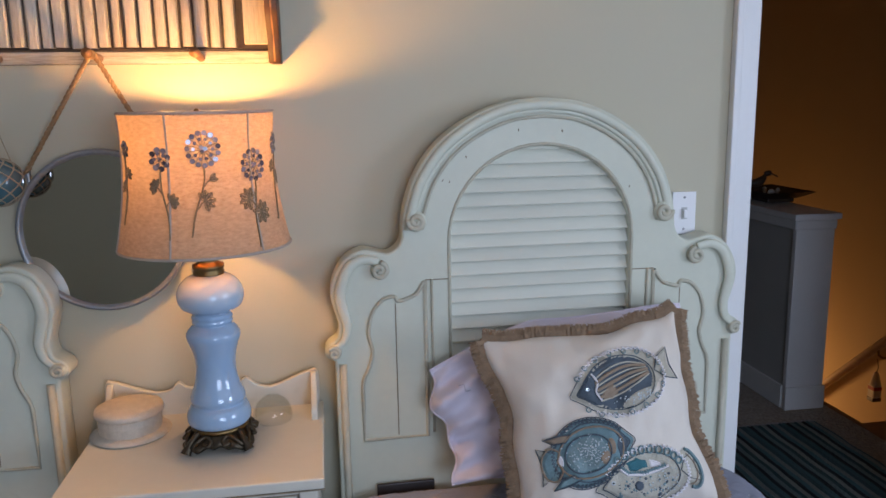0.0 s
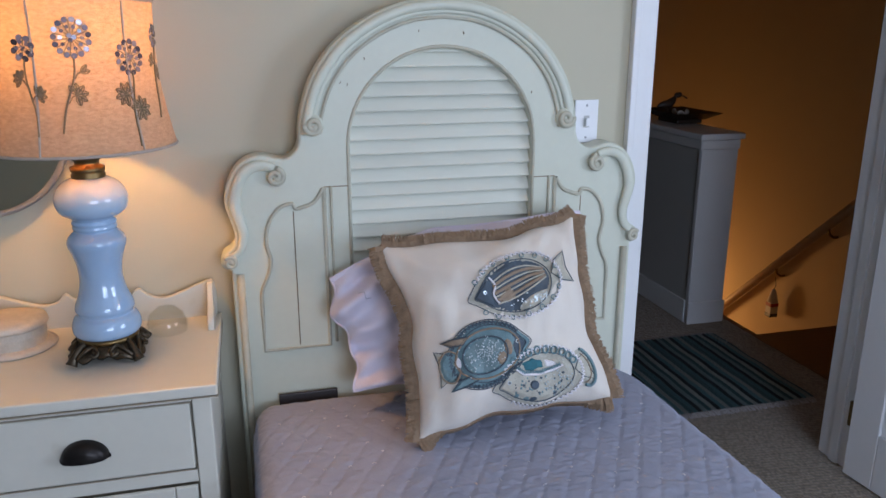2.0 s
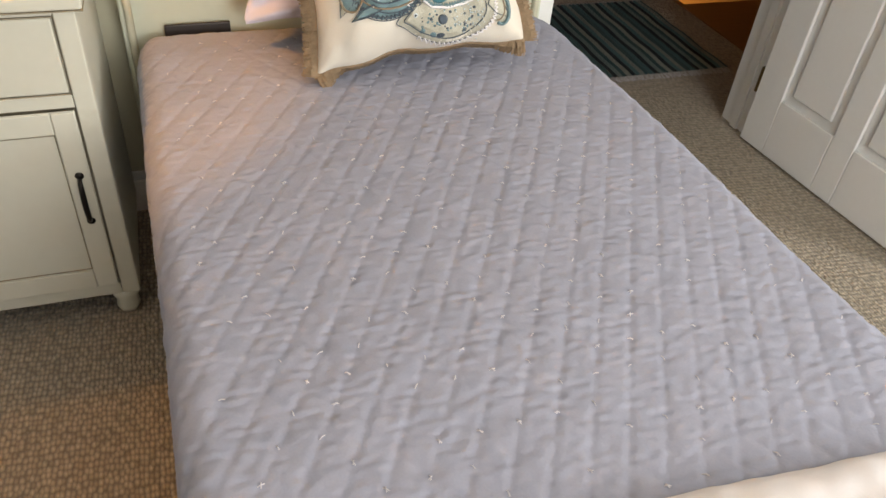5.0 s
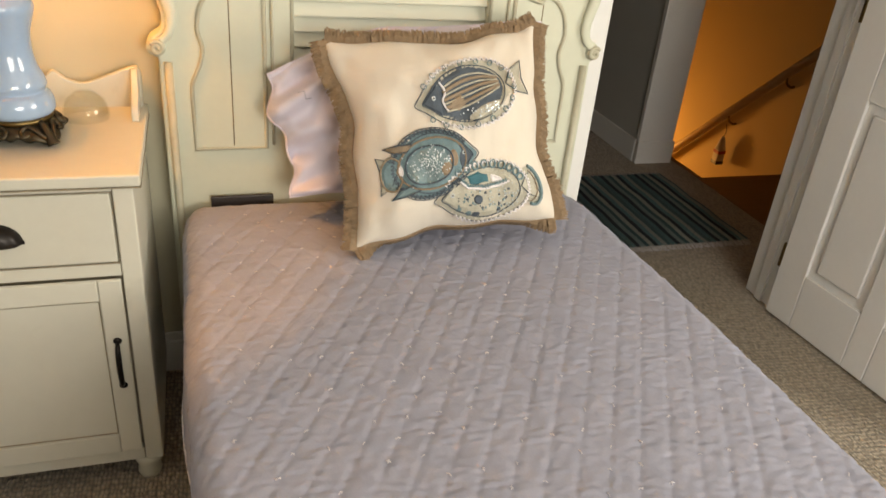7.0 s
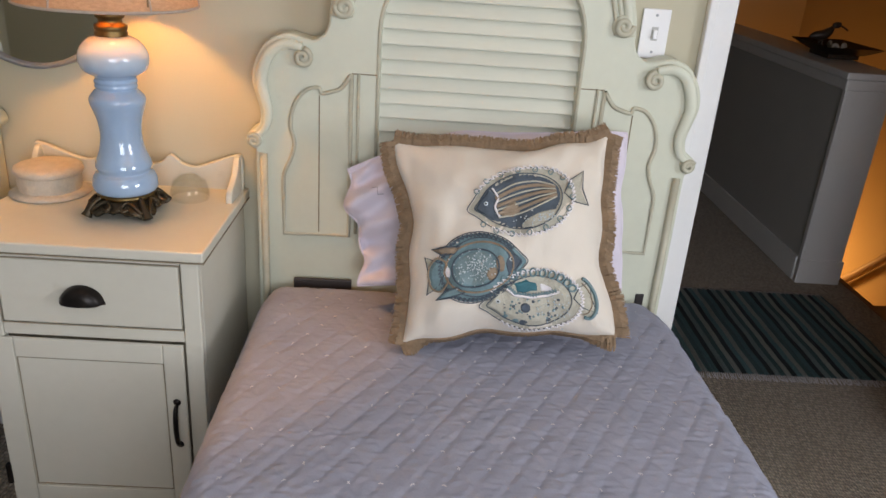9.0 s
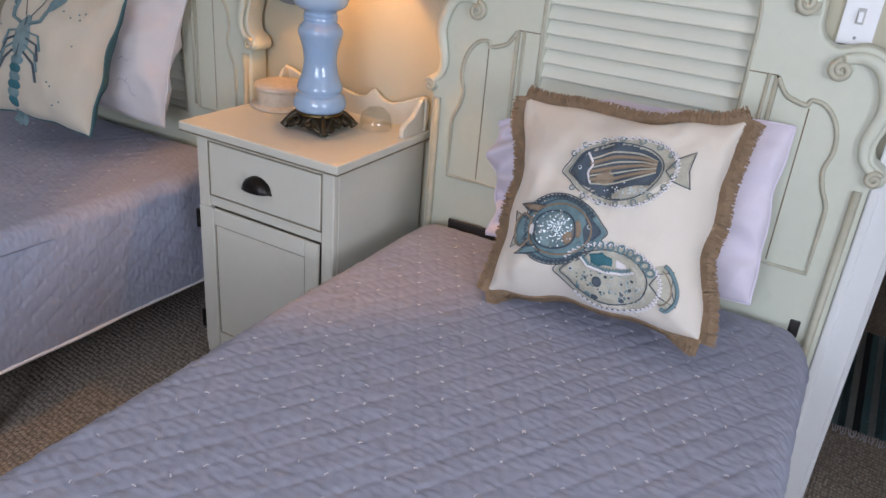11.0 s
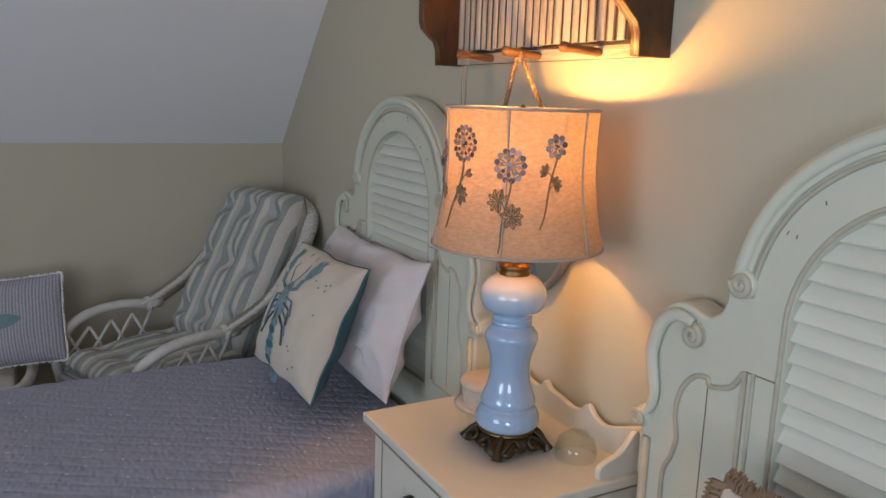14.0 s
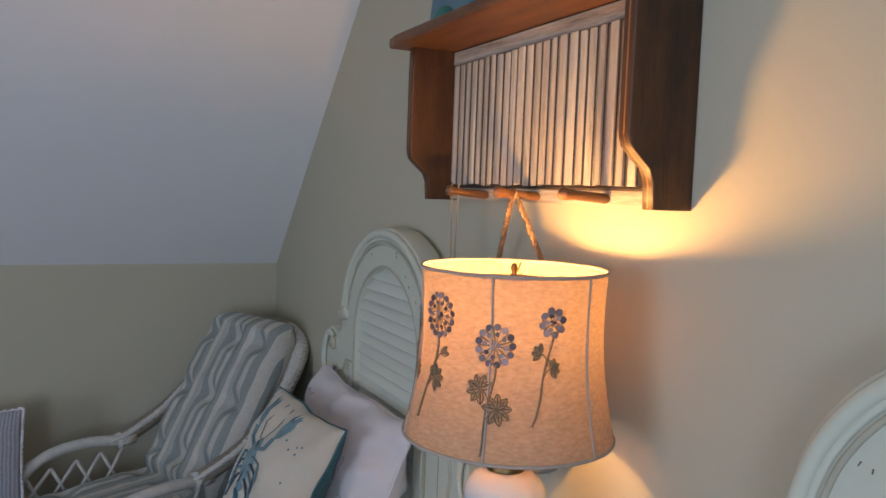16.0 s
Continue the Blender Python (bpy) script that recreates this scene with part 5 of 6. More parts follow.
def shade_flower(a, top, size, k, outer, clusters, lean):
    """Embroidered stem and leaf sprays under a flower of shiny discs."""
    r0 = 0.172
    da = lambda dx: dx / r0
    stem = lambda t: (lean * t ** 1.3 + 0.003 * math.sin(7 * t + k), top - size - 0.138 * t)
    fl = part("flower", tube([on_shade(a + da(stem(i / 12)[0]), stem(i / 12)[1]) for i in range(13)], 0.0017, 5), M_EMBR, tl, "embroidered flower on the shade")
    for ring, n_, rad in ((1.0, outer, size * 2.5 / outer), (0.62, max(5, outer - 5), size * 1.7 / outer), (0.16, 3, size * 0.14)):
        for i in range(n_):
            t = 2 * math.pi * i / n_ + ring
            p = on_shade(a + da(size * ring * math.cos(t)), top + size * ring * math.sin(t), 0.003)
            bm = bmesh.new()
            bmesh.ops.create_circle(bm, cap_ends=True, segments=9, radius=rad, matrix=Matrix.Translation(p) @ Vector((math.cos(a), math.sin(a), 0.25 * math.sin(i * 2.3))).to_track_quat("Z", "Y").to_matrix().to_4x4())
            bmesh.ops.solidify(bm, geom=bm.faces[:], thickness=0.0008)
            part("sequin", bm, M_SEQUIN, fl)
    for i in range(outer):
        t = 2 * math.pi * (i + 0.5) / outer + 1.0
        part("petal_stitch", tube([on_shade(a + da(size * 0.2 * math.cos(t)), top + size * 0.2 * math.sin(t)), on_shade(a + da(size * 1.02 * math.cos(t)), top + size * 1.02 * math.sin(t))], 0.0010, 4), M_EMBR, fl)
    for t0, side, reach, n_ in clusters:
        x0, z0 = stem(t0)
        cx, cz = x0 + side * reach * 0.75, z0 + reach * 0.35
        part("leaf_stem", tube([on_shade(a + da(x0), z0 - reach * 0.4), on_shade(a + da((x0 + cx) / 2), (z0 + cz) / 2), on_shade(a + da(cx), cz)], 0.0013, 5), M_EMBR, fl)
        for i in range(n_):
            t = (0.5 * math.pi - side * 1.1) + side * (i - (n_ - 1) / 2) * 0.72
            ex, ez = cx + reach * math.cos(t), cz + reach * math.sin(t)
            w_ = reach * 0.24
            nx_, nz_ = -math.sin(t) * w_, math.cos(t) * w_
            mx_, mz_ = (cx + ex) / 2, (cz + ez) / 2
            rim_ = spline([on_shade(a + da(cx), cz), on_shade(a + da(mx_ + nx_), mz_ + nz_), on_shade(a + da(ex), ez), on_shade(a + da(mx_ - nx_), mz_ - nz_)], 4, True)
            lf_ = tube(rim_, 0.0011, 4, closed=True)
            tube([on_shade(a + da(cx), cz), on_shade(a + da(mx_), mz_), on_shade(a + da(ex), ez)], [0.0008, 0.0022, 0.0006], 5, bm=lf_)
            part("leaf", lf_, M_EMBR, fl)


for k, (deg, top, size, outer, clusters, lean) in enumerate((
        (-79, 0.678, 0.032, 15, ((0.25, 1, 0.017, 2), (0.55, 1, 0.021, 6)), -0.034),
        (-41, 0.642, 0.029, 13, ((0.34, -1, 0.023, 7), (0.55, 1, 0.024, 8)), -0.016),
        (-9, 0.680, 0.019, 8, ((0.25, -1, 0.016, 4), (0.42, 1, 0.017, 5)), -0.034),
        (-110, 0.660, 0.019, 8, ((0.3, -1, 0.017, 5), (0.5, 1, 0.017, 5)), 0.02),
        (-146, 0.678, 0.014, 7, ((0.3, 1, 0.015, 4), (0.5, -1, 0.015, 4)), 0.0))):
    shade_flower(radians(deg), top, size, k, outer, clusters, lean)

# ---- wall things ----
pl = thing("light_switch", pose(0.4185, -0.001, 1.236), "white double light switch plate on the wall", "light switch")
part("plate", box(-0.034, 0.034, -0.006, 0.0, -0.058, 0.058, 0.002), M_PLATE, pl)
part("toggle", box(-0.005, 0.005, -0.016, -0.006, -0.012, 0.010, 0.002), M_PLATE, pl)
part("toggle_frame", box(-0.008, 0.008, -0.0075, -0.0062, -0.016, 0.016, 0.0004, 1), M_HALFWALL, pl)
for z in (-0.043, 0.043):
    part("screw", lathe([(0, 0.0015), (0.003, 0.001), (0.0035, 0)], 10), M_RIM, pl, m=pose(0, -0.0062, z, 90, 0, 0))

# open six-panel door
HINGE = pose(DOOR_R - 0.004, -0.022, 0.012, 0, 0, -86)
dv = tagged(structure("door_1", box(0.0, 0.775, -0.022, 0.0, 0, 2.03, 0.002), M_TRIM, "white six-panel door standing open into the room"), category="door")
dv.matrix_basis = HINGE
for z0, z1 in ((0.20, 0.80), (0.97, 1.60), (1.70, 1.92)):
    for x0, x1 in ((0.115, 0.345), (0.43, 0.66)):
        pn = part("panel", box(x0 + 0.03, x1 - 0.03, -0.032, -0.0225, z0 + 0.03, z1 - 0.03, 0.007, 3), M_TRIM, dv)
for b_ in ((0, 0.115, 0, 2.03), (0.66, 0.775, 0, 2.03), (0.345, 0.43, 0.0, 2.03), (0.1155, 0.3445, 0, 0.20), (0.1155, 0.3445, 0.80, 0.97), (0.1155, 0.3445, 1.60, 1.70), (0.1155, 0.3445, 1.92, 2.03), (0.4305, 0.6595, 0, 0.20), (0.4305, 0.6595, 0.80, 0.97), (0.4305, 0.6595, 1.60, 1.70), (0.4305, 0.6595, 1.92, 2.03)):
    part("rail", box(b_[0], b_[1], -0.035, -0.0222, b_[2], b_[3], 0.004, 3), M_TRIM, dv)
part("door_knob", lathe([(0.030, 0), (0.030, 0.006), (0.012, 0.010), (0.012, 0.030), (0.026, 0.042), (0.028, 0.055), (0.018, 0.066), (0, 0.068)], 24), M_BRASS, dv, smooth=True, m=pose(0.71, -0.0355, 0.92, 90, 0, 0))
for z in (0.22, 1.05, 1.82):
    hg = part("hinge", box(-0.010, 0.004, -0.036, -0.001, z - 0.045, z + 0.045, 0.002), M_BRASS, dv)

# wall shelf with slatted back, pegs
SX0, SX1, SZ0, SZ1 = -1.47, -0.625, 1.641, 2.010
ws = thing("wall_shelf", pose(0, 0, 0), "dark stained wall shelf with whitewashed slat back and pegs", "shelf")
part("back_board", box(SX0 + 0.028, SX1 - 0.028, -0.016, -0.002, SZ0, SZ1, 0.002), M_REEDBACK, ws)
part("bottom_rail", box(SX0 + 0.028, SX1 - 0.028, -0.024, -0.0165, SZ0, SZ0 + 0.028, 0.003), M_RAILW, ws, "whitewashed rail")
part("top_rail", box(SX0 + 0.028, SX1 - 0.028, -0.026, -0.0165, SZ1 - 0.035, SZ1 - 0.001, 0.003), M_RAILW, ws)
part("end_board", box(SX1 - 0.085, SX1 - 0.0285, -0.023, -0.0165, SZ0 + 0.0425, SZ1 - 0.036, 0.003), M_REED, ws)
part("end_board", box(SX0 + 0.0285, SX0 + 0.05, -0.023, -0.0165, SZ0 + 0.0425, SZ1 - 0.036, 0.003), M_REED, ws)
rng = random.Random(8)
x = SX0 + 0.0505
while x < SX1 - 0.088 - 0.03:
    w_ = rng.uniform(0.026, 0.035)
    bm = bmesh.new()
    tilt, gap = rng.uniform(-0.003, 0.003), rng.uniform(0.003, 0.0062)
    prof = [(0.0004, -0.018), (0.0010, -0.029 + tilt), (0.005, -0.032), (w_ * 0.6, -0.033), (w_ - gap - 0.003, -0.031 - tilt), (w_ - gap, -0.018)]
    z0, z1 = SZ0 + 0.034 + rng.uniform(0, 0.005), SZ1 - 0.037 + rng.uniform(-0.004, 0)
    a = [bm.verts.new((x + p[0], p[1], z0)) for p in prof]
    b = [bm.verts.new((x + p[0] + rng.uniform(-0.001, 0.001), p[1], z1)) for p in prof]
    for i in range(len(prof)):
        j = (i + 1) % len(prof)
        bm.faces.new((a[i], a[j], b[j], b[i]))
    bm.faces.new(a[::-1])
    bm.faces.new(b)
    bmesh.ops.recalc_face_normals(bm, faces=bm.faces)
    part("slat", bm, M_REED, ws)
    # dark bar laid in the open gap to darken the line between slats
    part("dark_gap_bar", tube([(x + w_ - gap * 0.5, -0.0315, z0), (x + w_ - gap * 0.5, -0.0315, z1)], 0.0017, 5), M_REEDBACK, ws)
    x += w_
# near-black strip added as the shadow line along the slat bottoms
part("painted_slat_shadow", box(SX0 + 0.0505, SX1 - 0.088, -0.0245, -0.0168, SZ0 + 0.0285, SZ0 + 0.0335, 0.001, 1), M_REEDBACK, ws)
prof = [(0.0, 0.0), (0.0, SZ1 - SZ0), (0.130, SZ1 - SZ0), (0.132, SZ1 - SZ0 - 0.06), (0.132, 0.115), (0.127, 0.098), (0.108, 0.080), (0.086, 0.062), (0.078, 0.040), (0.076, 0.0)]
for x in (SX0, SX1 - 0.028):
    part("side_board", plate("side_board", [prof], 0.028, 0.003, M_WOODD), M_WOODD, ws, m=pose(x, -0.003, SZ0, 0, 0, -90))
    edge = [(x + 0.014, -0.003 - p[0], SZ0 + p[1]) for p in prof[2:]]
    part("worn_edge", tube(edge, 0.0128, 8, flat=0.25, up=(0, 1, 0.3)), M_WOODE, ws, "light worn front edge", smooth=True)
top = [(SX0 - 0.03, 0.0), (SX1 + 0.03, 0.0), (SX1 + 0.03, 0.175), (SX1 - 0.02, 0.178), (SX0 + 0.02, 0.178), (SX0 - 0.03, 0.170)]
tp = plate("shelf_top", [top], 0.026, 0.006, M_WOODT)
tp.transform(Matrix.Rotation(radians(90), 4, "X"))
part("shelf_top", tp, M_WOODT, ws, m=pose(0, -0.002, SZ1 + 0.001))
for x in (-0.81, -1.035, -1.25):
    part("peg", lathe([(0.007, 0.0), (0.0095, 0.006), (0.0085, 0.075), (0.0115, 0.096), (0.0115, 0.104), (0, 0.110)], 18), M_PEG, ws, "turned wooden peg", smooth=True, m=pose(x, -0.024, SZ0 + 0.012, 86, 0, 0))

# things on the shelf
bk = thing("picture_board", pose(-1.44, -0.05, SZ1 + 0.029), "small blue-green painted board leaning on the shelf", "picture")
part("board", box(-0.10, 0.12, -0.008, 0.008, 0, 0.20, 0.002), M_BOARD, bk, m=pose(0, 0, 0, -6, 0, 0))
lf = thing("ornament", pose(-1.33, -0.11, SZ1 + 0.029), "teal glazed ornament on the shelf", "ornament")
part("body", lathe([(0, 0), (0.028, 0), (0.034, 0.012), (0.026, 0.034), (0.012, 0.05), (0, 0.054)], 22), M_LEAF, lf, smooth=True)

# round rope mirror
MX, MZ, MR = -1.066, 1.253, 0.190
mi = thing("round_mirror", pose(MX, -0.008, MZ), "round metal-rimmed mirror hung on a rope", "mirror")
part("glass", lathe([(0, 0.0), (MR - 0.008, 0.0)], 72), M_MIRROR, mi, "mirror glass", m=pose(0, -0.010, 0, 90, 0, 0))
part("backplate", lathe([(0, 0.0), (MR - 0.002, 0.0), (MR - 0.002, 0.012), (0, 0.012)], 72), M_RIM, mi, m=pose(0, 0.004, 0, 90, 0, 0))
part("rim", lathe([(MR - 0.010, 0.006), (MR - 0.006, 0.020), (MR + 0.004, 0.022), (MR + 0.006, 0.0), (MR - 0.004, -0.004)], 72), M_RIM, mi, "galvanised metal rim", smooth=True, m=pose(0, 0, 0, 90, 0, 0))
for s in (-1, 1):
    part("rope_bracket", box(s * 0.158 - 0.008, s * 0.158 + 0.008, -0.018, 0.0, 0.118, 0.152, 0.003), M_RIM, mi)
rope = []
px, pz = -1.035 - MX, SZ0 + 0.026 - MZ
for s, sg in ((-0.158, 1), (0.158, -1)):
    n_ = 60
    seg = [(s + (px - s) * i / n_, -0.016 - 0.062 * i / n_, 0.142 + (pz - 0.142) * i / n_) for i in range(n_ + 1)]
    for ph in (0, math.pi):
        part("rope", tube([(p[0] + 0.0032 * math.cos(i * 1.25 + ph), p[1] + 0.0032 * math.sin(i * 1.25 + ph), p[2]) for i, p in enumerate(seg)], 0.0038, 6), M_ROPE, mi, "twisted jute rope", smooth=True)

# glass float in a net
FX, FZ, FR = -1.252, 1.384, 0.052
fl = thing("glass_float", pose(FX, -0.108, FZ), "teal glass fishing float in a twine net", "float")
bm = bmesh.new()
bmesh.ops.create_uvsphere(bm, u_segments=28, v_segments=18, radius=FR)
part("ball", bm, M_FLOAT, fl, smooth=True)
for k in range(8):
    for sg in (1, -1):
        part("net_cord", tube([((FR + 0.002) * math.sin(t) * math.cos(sg * t * 1.2 + k * math.pi / 4), (FR + 0.002) * math.sin(t) * math.sin(sg * t * 1.2 + k * math.pi / 4), (FR + 0.002) * math.cos(t)) for t in (0.12 + 2.9 * i / 16 for i in range(17))], 0.0016, 5), M_NET, fl)
for k in range(4):
    a = k * math.pi / 2 + 0.4
    part("hanging_cord", tube([(0.03 * math.cos(a), 0.03 * math.sin(a), FR * 0.8), (0.006 * math.cos(a), 0.006 * math.sin(a), 0.13), (0.008 * math.cos(a), 0.012 * math.sin(a), SZ0 + 0.034 - FZ)], 0.0014, 5), M_NET, fl)

# ---- wicker chair ----


def lattice(a0, a1, b0, b1, n_, parent, r=0.007):
    """Crossed canes between two bars."""
    A = [Vector(a0).lerp(Vector(a1), i / n_) for i in range(n_ + 1)]
    B = [Vector(b0).lerp(Vector(b1), i / n_) for i in range(n_ + 1)]
    for i in range(n_):
        part("cane", tube([A[i], B[i + 1]], r, 6), M_WICKER, parent, smooth=True)
        part("cane", tube([A[i + 1], B[i]], r, 6), M_WICKER, parent, smooth=True)


ch = thing("wicker_armchair", pose(-2.771, -0.441, 0, 0, 0, 21), "white wicker armchair with striped tufted cushion", "armchair")
HWD = 0.298
# hoop of the back: a thick woven roll from arm to arm
hoop = spline([(-HWD, -0.16, 0.60), (-HWD - 0.01, 0.05, 0.70), (-HWD + 0.01, 0.22, 0.86), (-0.225, 0.33, 0.99), (-0.09, 0.385, 1.055), (0.09, 0.385, 1.055), (0.235, 0.33, 0.99), (HWD - 0.01, 0.22, 0.86), (HWD + 0.01, 0.05, 0.70), (HWD, -0.16, 0.60)], 7)
# core coloured dark to give the shaded gaps under the wrapped canes
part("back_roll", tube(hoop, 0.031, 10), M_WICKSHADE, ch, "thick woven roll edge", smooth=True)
for ph in range(12):
    out = []
    for i in range(len(hoop) * 4 - 4):
        p = hoop[i // 4].lerp(hoop[min(i // 4 + 1, len(hoop) - 1)], (i % 4) / 4)
        a = (1 if ph % 2 else -1) * i * 0.30 + (ph // 2) * 2 * math.pi / 6
        out.append((p.x + 0.034 * math.cos(a) * 0.8, p.y + 0.034 * math.sin(a), p.z + 0.034 * math.cos(a) * 0.6))
    part("wrapped_cane", tube(out, 0.0068, 5), M_WICKER, ch, smooth=True)
bp = bmesh.new()
g = []
for j in range(26):
    t = j / 25
    row = []
    for i in range(41):
        u = -1 + 2 * i / 40
        h_ = 0.36 + (0.40 + 0.30 * (1 - abs(u) ** 2.6)) * t
        row.append(bp.verts.new((u * (HWD - 0.01), 0.08 + 0.28 * t * (1 - 0.35 * u * u) + 0.006 * (1 if (i + j) % 2 else -1), h_)))
    g.append(row)
for a, b in zip(g, g[1:]):
    for i in range(40):
        bp.faces.new((a[i], a[i + 1], b[i + 1], b[i]))
bmesh.ops.solidify(bp, geom=bp.faces[:], thickness=0.012)
part("woven_back", bp, M_WICKER, ch)
for s in (-1, 1):
    arm = spline([(s * HWD, -0.14, 0.60), (s * (HWD + 0.02), -0.28, 0.615), (s * (HWD + 0.02), -0.42, 0.60), (s * (HWD + 0.01), -0.52, 0.545), (s * HWD, -0.565, 0.45), (s * HWD, -0.55, 0.30), (s * HWD, -0.53, 0.0)], 7)
    part("arm", tube(arm, 0.021, 10), M_WICKER, ch, smooth=True)
    part("arm_wrap", tube([(s * HWD, -0.10, 0.61), (s * HWD, -0.17, 0.603)], 0.031, 12), M_WICKER, ch, smooth=True)
    lattice((s * HWD, -0.14, 0.58), (s * HWD, -0.52, 0.54), (s * HWD, -0.14, 0.40), (s * HWD, -0.55, 0.40), 4, ch)
    part("rail", tube([(s * HWD, 0.12, 0.395), (s * HWD, -0.555, 0.395)], 0.015, 8), M_WICKER, ch, smooth=True)
    part("back_leg", tube([(s * (HWD - 0.02), 0.16, 0.62), (s * (HWD - 0.02), 0.14, 0.40), (s * (HWD - 0.03), 0.20, 0.0)], 0.018, 8), M_WICKER, ch, smooth=True)
    part("skirt", box(s * HWD - 0.012, s * HWD + 0.012, -0.54, 0.12, 0.27, 0.385, 0.005), M_WICKER, ch)
part("seat_deck", box(-HWD, HWD, -0.55, 0.12, 0.355, 0.39, 0.008), M_WICKER, ch)
part("front_rail", tube([(-HWD, -0.555, 0.37), (HWD, -0.555, 0.37)], 0.018, 8), M_WICKER, ch, smooth=True)


def tufted(w, h, t, cols, rws):
    """A long cushion with a grid of sunk buttons."""
    bm = bmesh.new()
    nx, nz = 60, 84
    for side in (-1, 1):
        gg = []
        for j in range(nz + 1):
            row = []
            for i in range(nx + 1):
                u, v = i / nx, j / nz
                e = min(1, 9 * min(u, 1 - u)) * min(1, 11 * min(v, 1 - v))
                dip = 0
                for a in range(cols):
                    for b in range(rws):
                        d2 = ((u - (a + 0.5) / cols) * w) ** 2 + ((v - (b + 0.5) / rws) * h) ** 2
                        dip += math.exp(-d2 / 0.0016)
                y = side * (t / 2 * math.sqrt(max(e, 0)) * (1 - 0.62 * min(1, dip))) + 0.004 * noise.noise(Vector((u * 9, v * 12, side)))
                cr = 0.14 * (max(0, v - 0.72) / 0.28) ** 2
                row.append(bm.verts.new(((u - 0.5) * w * (1 - cr), y, v * h)))
            gg.append(row)
        for a, b in zip(gg, gg[1:]):
            for i in range(nx):
                f = (a[i], a[i + 1], b[i + 1], b[i])
                bm.faces.new(f if side == -1 else f[::-1])
    bmesh.ops.remove_doubles(bm, verts=bm.verts[:], dist=0.0005)
    return bm


cc = thing("chair_cushion", pose(-2.771, -0.441, 0, 0, 0, 21), "grey-green and cream striped tufted chair cushion", "cushion")
part("back_pad", tufted(0.51, 0.745, 0.19, 3, 3), M_CUSH, cc, smooth=True, m=pose(0.005, -0.055, 0.455, -29, 0, 0))
part("seat_pad", tufted(0.54, 0.60, 0.10, 3, 2), M_CUSH, cc, smooth=True, m=pose(0, -0.565, 0.438, -88, 0, 0))

ot = thing("wicker_ottoman", pose(-2.90, -1.49, 0), "white wicker footstool in front of the armchair", "footstool")
part("seat", box(-0.27, 0.27, -0.26, 0.26, 0.36, 0.40, 0.012), M_WICKER, ot)
part("rim", tube(spline([(-0.27, -0.26, 0.40), (0.27, -0.26, 0.40), (0.27, 0.26, 0.40), (-0.27, 0.26, 0.40)], 6, True), 0.022, 8, closed=True), M_WICKER, ot, smooth=True)
for sx in (-0.25, 0.25):
    for sy in (-0.24, 0.24):
        part("leg", tube([(sx, sy, 0.38), (sx * 1.03, sy * 1.03, 0)], 0.02, 8), M_WICKER, ot, smooth=True)
    lattice((sx, -0.24, 0.35), (sx, 0.24, 0.35), (sx, -0.24, 0.2), (sx, 0.24, 0.2), 4, ot, 0.006)
tp_ = Pad(0.42, 0.36, 0.12, 41, 0.04, 0.005)
tc_ = thing("ticking_cushion", axes((-2.90, -1.235, 0.600), (0.12, 0.42, 0.05), (-0.12, 0.00, 0.30)), "grey ticking-striped cushion with frayed pale edge", "cushion")
part("cover", tp_.mesh(36), M_TICK, tc_, smooth=True)
part("frayed_edge", tube([p + Vector((0.004 * math.sin(i * 2.1), 0, 0.004 * math.cos(i * 1.7))) for i, p in enumerate(tp_.rim())], 0.006, 5, closed=True), M_SHEET, tc_)
part("printed_fish", tp_.patch(oval(-0.02, 0.0, 0.085, 0.030, 0.1, power=1.2), 0.002, 3), M_TEAL, tc_)

# ---- hall things ----
rg = thing("rug", pose(1.175, 0.84, 0.001), "teal and grey striped flat-woven rug on the carpet", "rug")
bm = bmesh.new()
g = []
for j in range(60):
    g.append([bm.verts.new((-0.56 + 1.12 * i / 220 + 0.004 * math.sin(j * 0.3), -0.36 + 0.72 * j / 59, 0.009 + 0.0022 * math.sin(i * math.pi / 2.0) + 0.0015 * ((i + j) % 2))) for i in range(221)])
for a, b in zip(g, g[1:]):
    for i in range(220):
        bm.faces.new((a[i], a[i + 1], b[i + 1], b[i]))
bmesh.ops.solidify(bm, geom=bm.faces[:], thickness=0.008)
part("weave", bm, M_RUG, rg)
fr_ = bmesh.new()
rng = random.Random(3)
for k in range(150):
    xx = -0.555 + 1.11 * k / 149
    for sy in (-1, 1):
        tube([(xx, sy * 0.358, 0.008), (xx + rng.uniform(-0.004, 0.004), sy * 0.375, 0.004), (xx + rng.uniform(-0.008, 0.008), sy * (0.385 + rng.random() * 0.008), 0.002)], 0.0016, 4, bm=fr_)
tagged(part("fringe", fr_, M_STITCH, rg, "short pale fringe"), kind="stuff")

hr = thing("handrail", pose(0, 0, 0), "pale wooden handrail on the stairwell wall", "handrail")
slope_ = -0.901
ry = lambda y: 0.416 + slope_ * (y - 1.734)
part("rail", tube([(WALL_R - 0.07, 1.30, ry(1.30)), (WALL_R - 0.07, 4.3, ry(4.3))], 0.026, 12, flat=1.25, up=(1, 0, 0)), M_RAIL, hr, smooth=True)
for y in (1.80, 2.215, 3.2):
    part("bracket", tube(spline([(WALL_R, y, ry(y) - 0.085), (WALL_R - 0.03, y, ry(y) - 0.085), (WALL_R - 0.065, y, ry(y) - 0.06), (WALL_R - 0.07, y, ry(y) - 0.028)], 4), 0.008, 7), M_BRASS, hr, "dark brass bracket", smooth=True)
# small tassel-like hanging ornament, its banded block shape made up
bu = thing("hanging_ornament", pose(WALL_R - 0.07, 2.215, -0.385), "small red and white ornament hung from the rail bracket", "ornament")
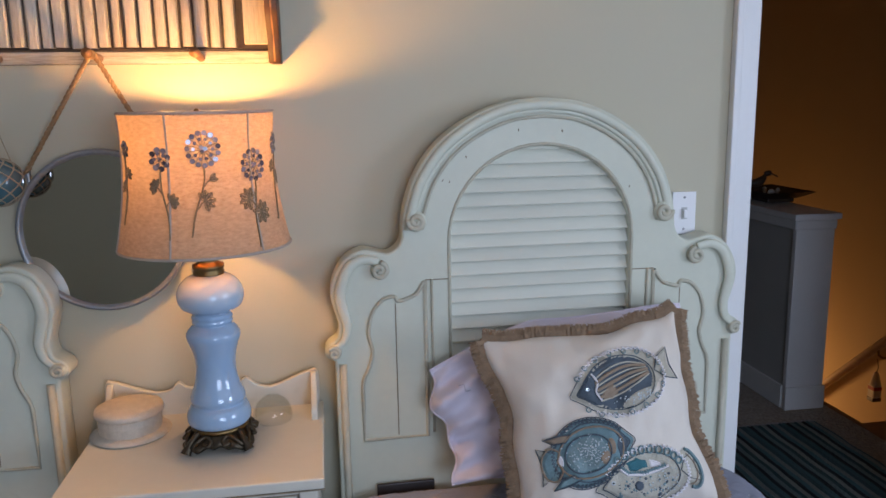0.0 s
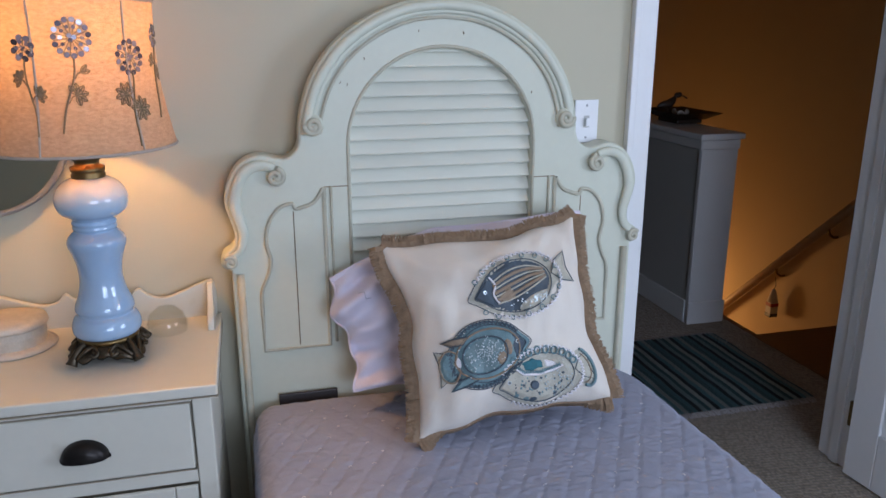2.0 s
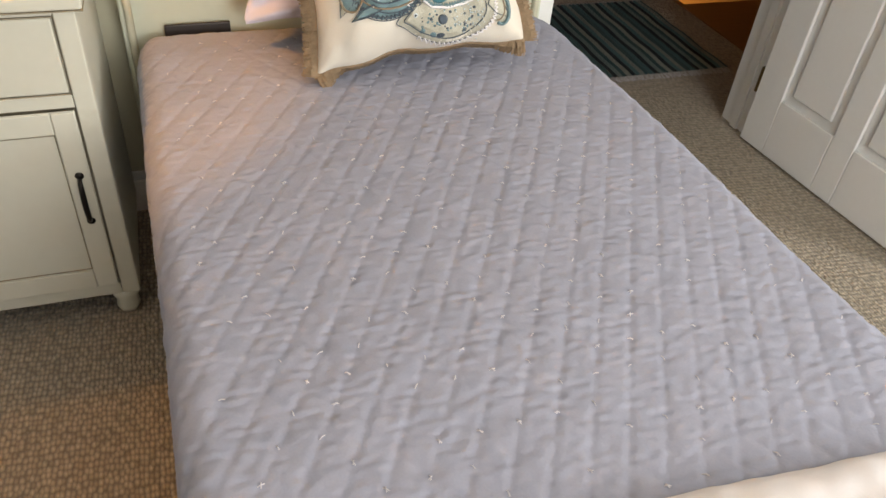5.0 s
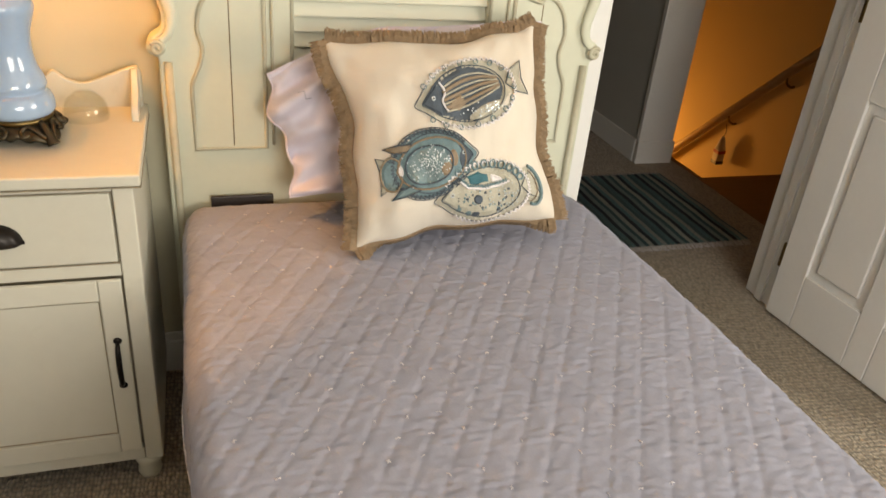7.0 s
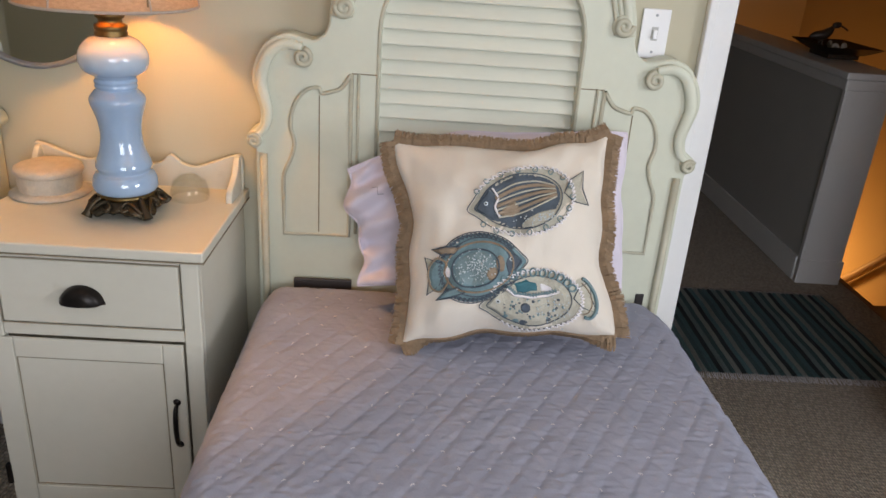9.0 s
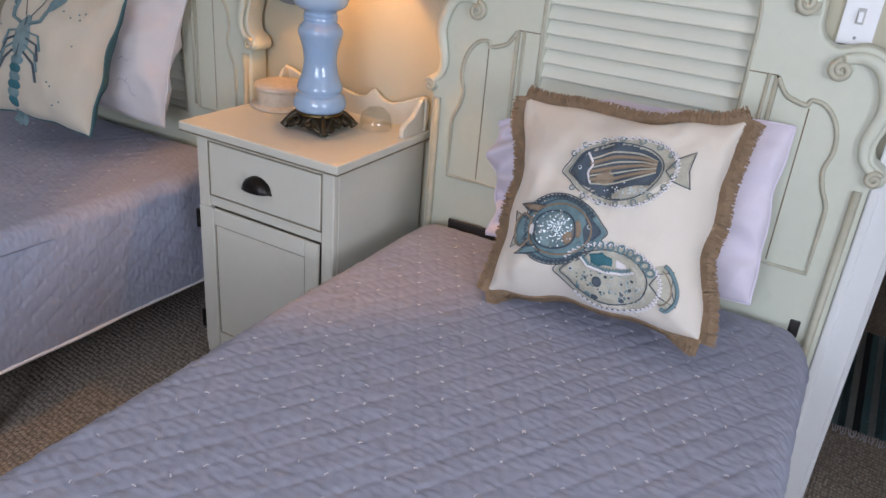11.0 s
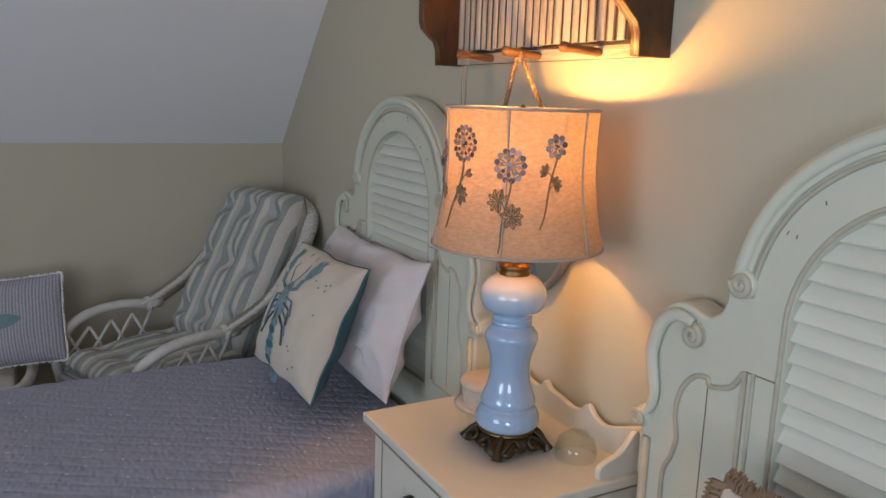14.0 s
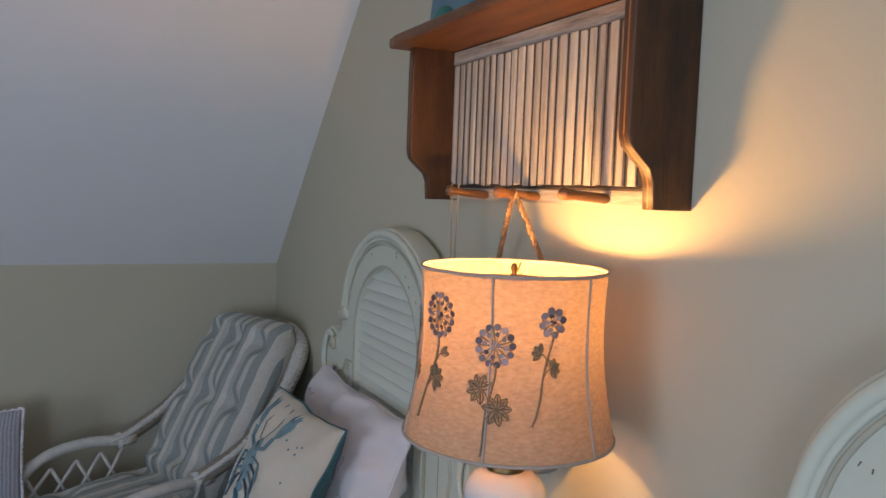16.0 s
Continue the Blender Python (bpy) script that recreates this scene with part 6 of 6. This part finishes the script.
part("body", box(-0.028, 0.028, -0.028, 0.028, 0.0, 0.11, 0.006), M_SHELL, bu)
part("taper", lathe([(0.034, 0.1105), (0.020, 0.17), (0.012, 0.19), (0, 0.19)], 12), M_SHELL, bu)
part("red_band", box(-0.0295, 0.0295, -0.0295, 0.0295, 0.075, 0.10, 0.004), M_RED, bu, "red painted band")
part("dark_foot", box(-0.0295, 0.0295, -0.0295, 0.0295, 0.001, 0.028, 0.004), M_TRAY, bu)
part("loop", tube([(0, 0, 0.188), (0.012, 0, 0.22), (0, 0, ry(2.215) - 0.09 + 0.385)], 0.003, 5), M_TRAY, bu)

ty = thing("tray", pose(1.845, 1.86, HW_Z + 0.031), "dark wooden tray of shells on the half wall", "tray")
part("stand", box(-0.075, 0.075, -0.10, 0.10, 0, 0.022, 0.004), M_TRAY, ty)
bm = bmesh.new()
a = [bm.verts.new((x * 0.08, y * 0.12, 0.023)) for x, y in ((-1, -1), (1, -1), (1, 1), (-1, 1))]
b = [bm.verts.new((x * 0.135, y * 0.20, 0.062)) for x, y in ((-1, -1), (1, -1), (1, 1), (-1, 1))]
bm.faces.new(a)
for i in range(4):
    bm.faces.new((a[i], a[(i + 1) % 4], b[(i + 1) % 4], b[i]))
bmesh.ops.solidify(bm, geom=bm.faces[:], thickness=0.008)
part("dish", bm, M_TRAY, ty)
for k, (x, y) in enumerate(((-0.03, -0.05), (0.04, 0.0), (0.0, 0.06))):
    s_ = thing("shell", pose(1.845 + x, 1.86 + y, HW_Z + 0.064, 0, 0, 40 * k), "small white sea shell in the tray", "shell", "shells in the tray")
    part("body", tube(spiral(0, 0.012, 0.016, 0.003, 0, 1.8), [0.010 - 0.0003 * i for i in range(27)], 7), M_SHELL, s_, smooth=True)
bd_ = thing("bird_figurine", pose(1.785, 1.90, HW_Z + 0.031 - 0.005), "small dark wooden shorebird figurine in the tray", "figurine")
part("body", tube(spline([(-0.06, 0, 0.085), (-0.03, 0, 0.095), (0.01, 0, 0.10), (0.035, 0, 0.12), (0.05, 0, 0.142), (0.07, 0, 0.148), (0.10, 0, 0.138), (0.12, 0, 0.126)], 5), [0.004 + 0.020 * math.sin(math.pi * min(1, i / 20)) * (i < 21) + (0.011 if 19 < i < 27 else 0) for i in range(36)], 9), M_TRAY, bd_, smooth=True)
for x in (-0.008, 0.010):
    part("leg", tube([(x, 0, 0.09), (x, 0, 0.03)], 0.0025, 5), M_TRAY, bd_)
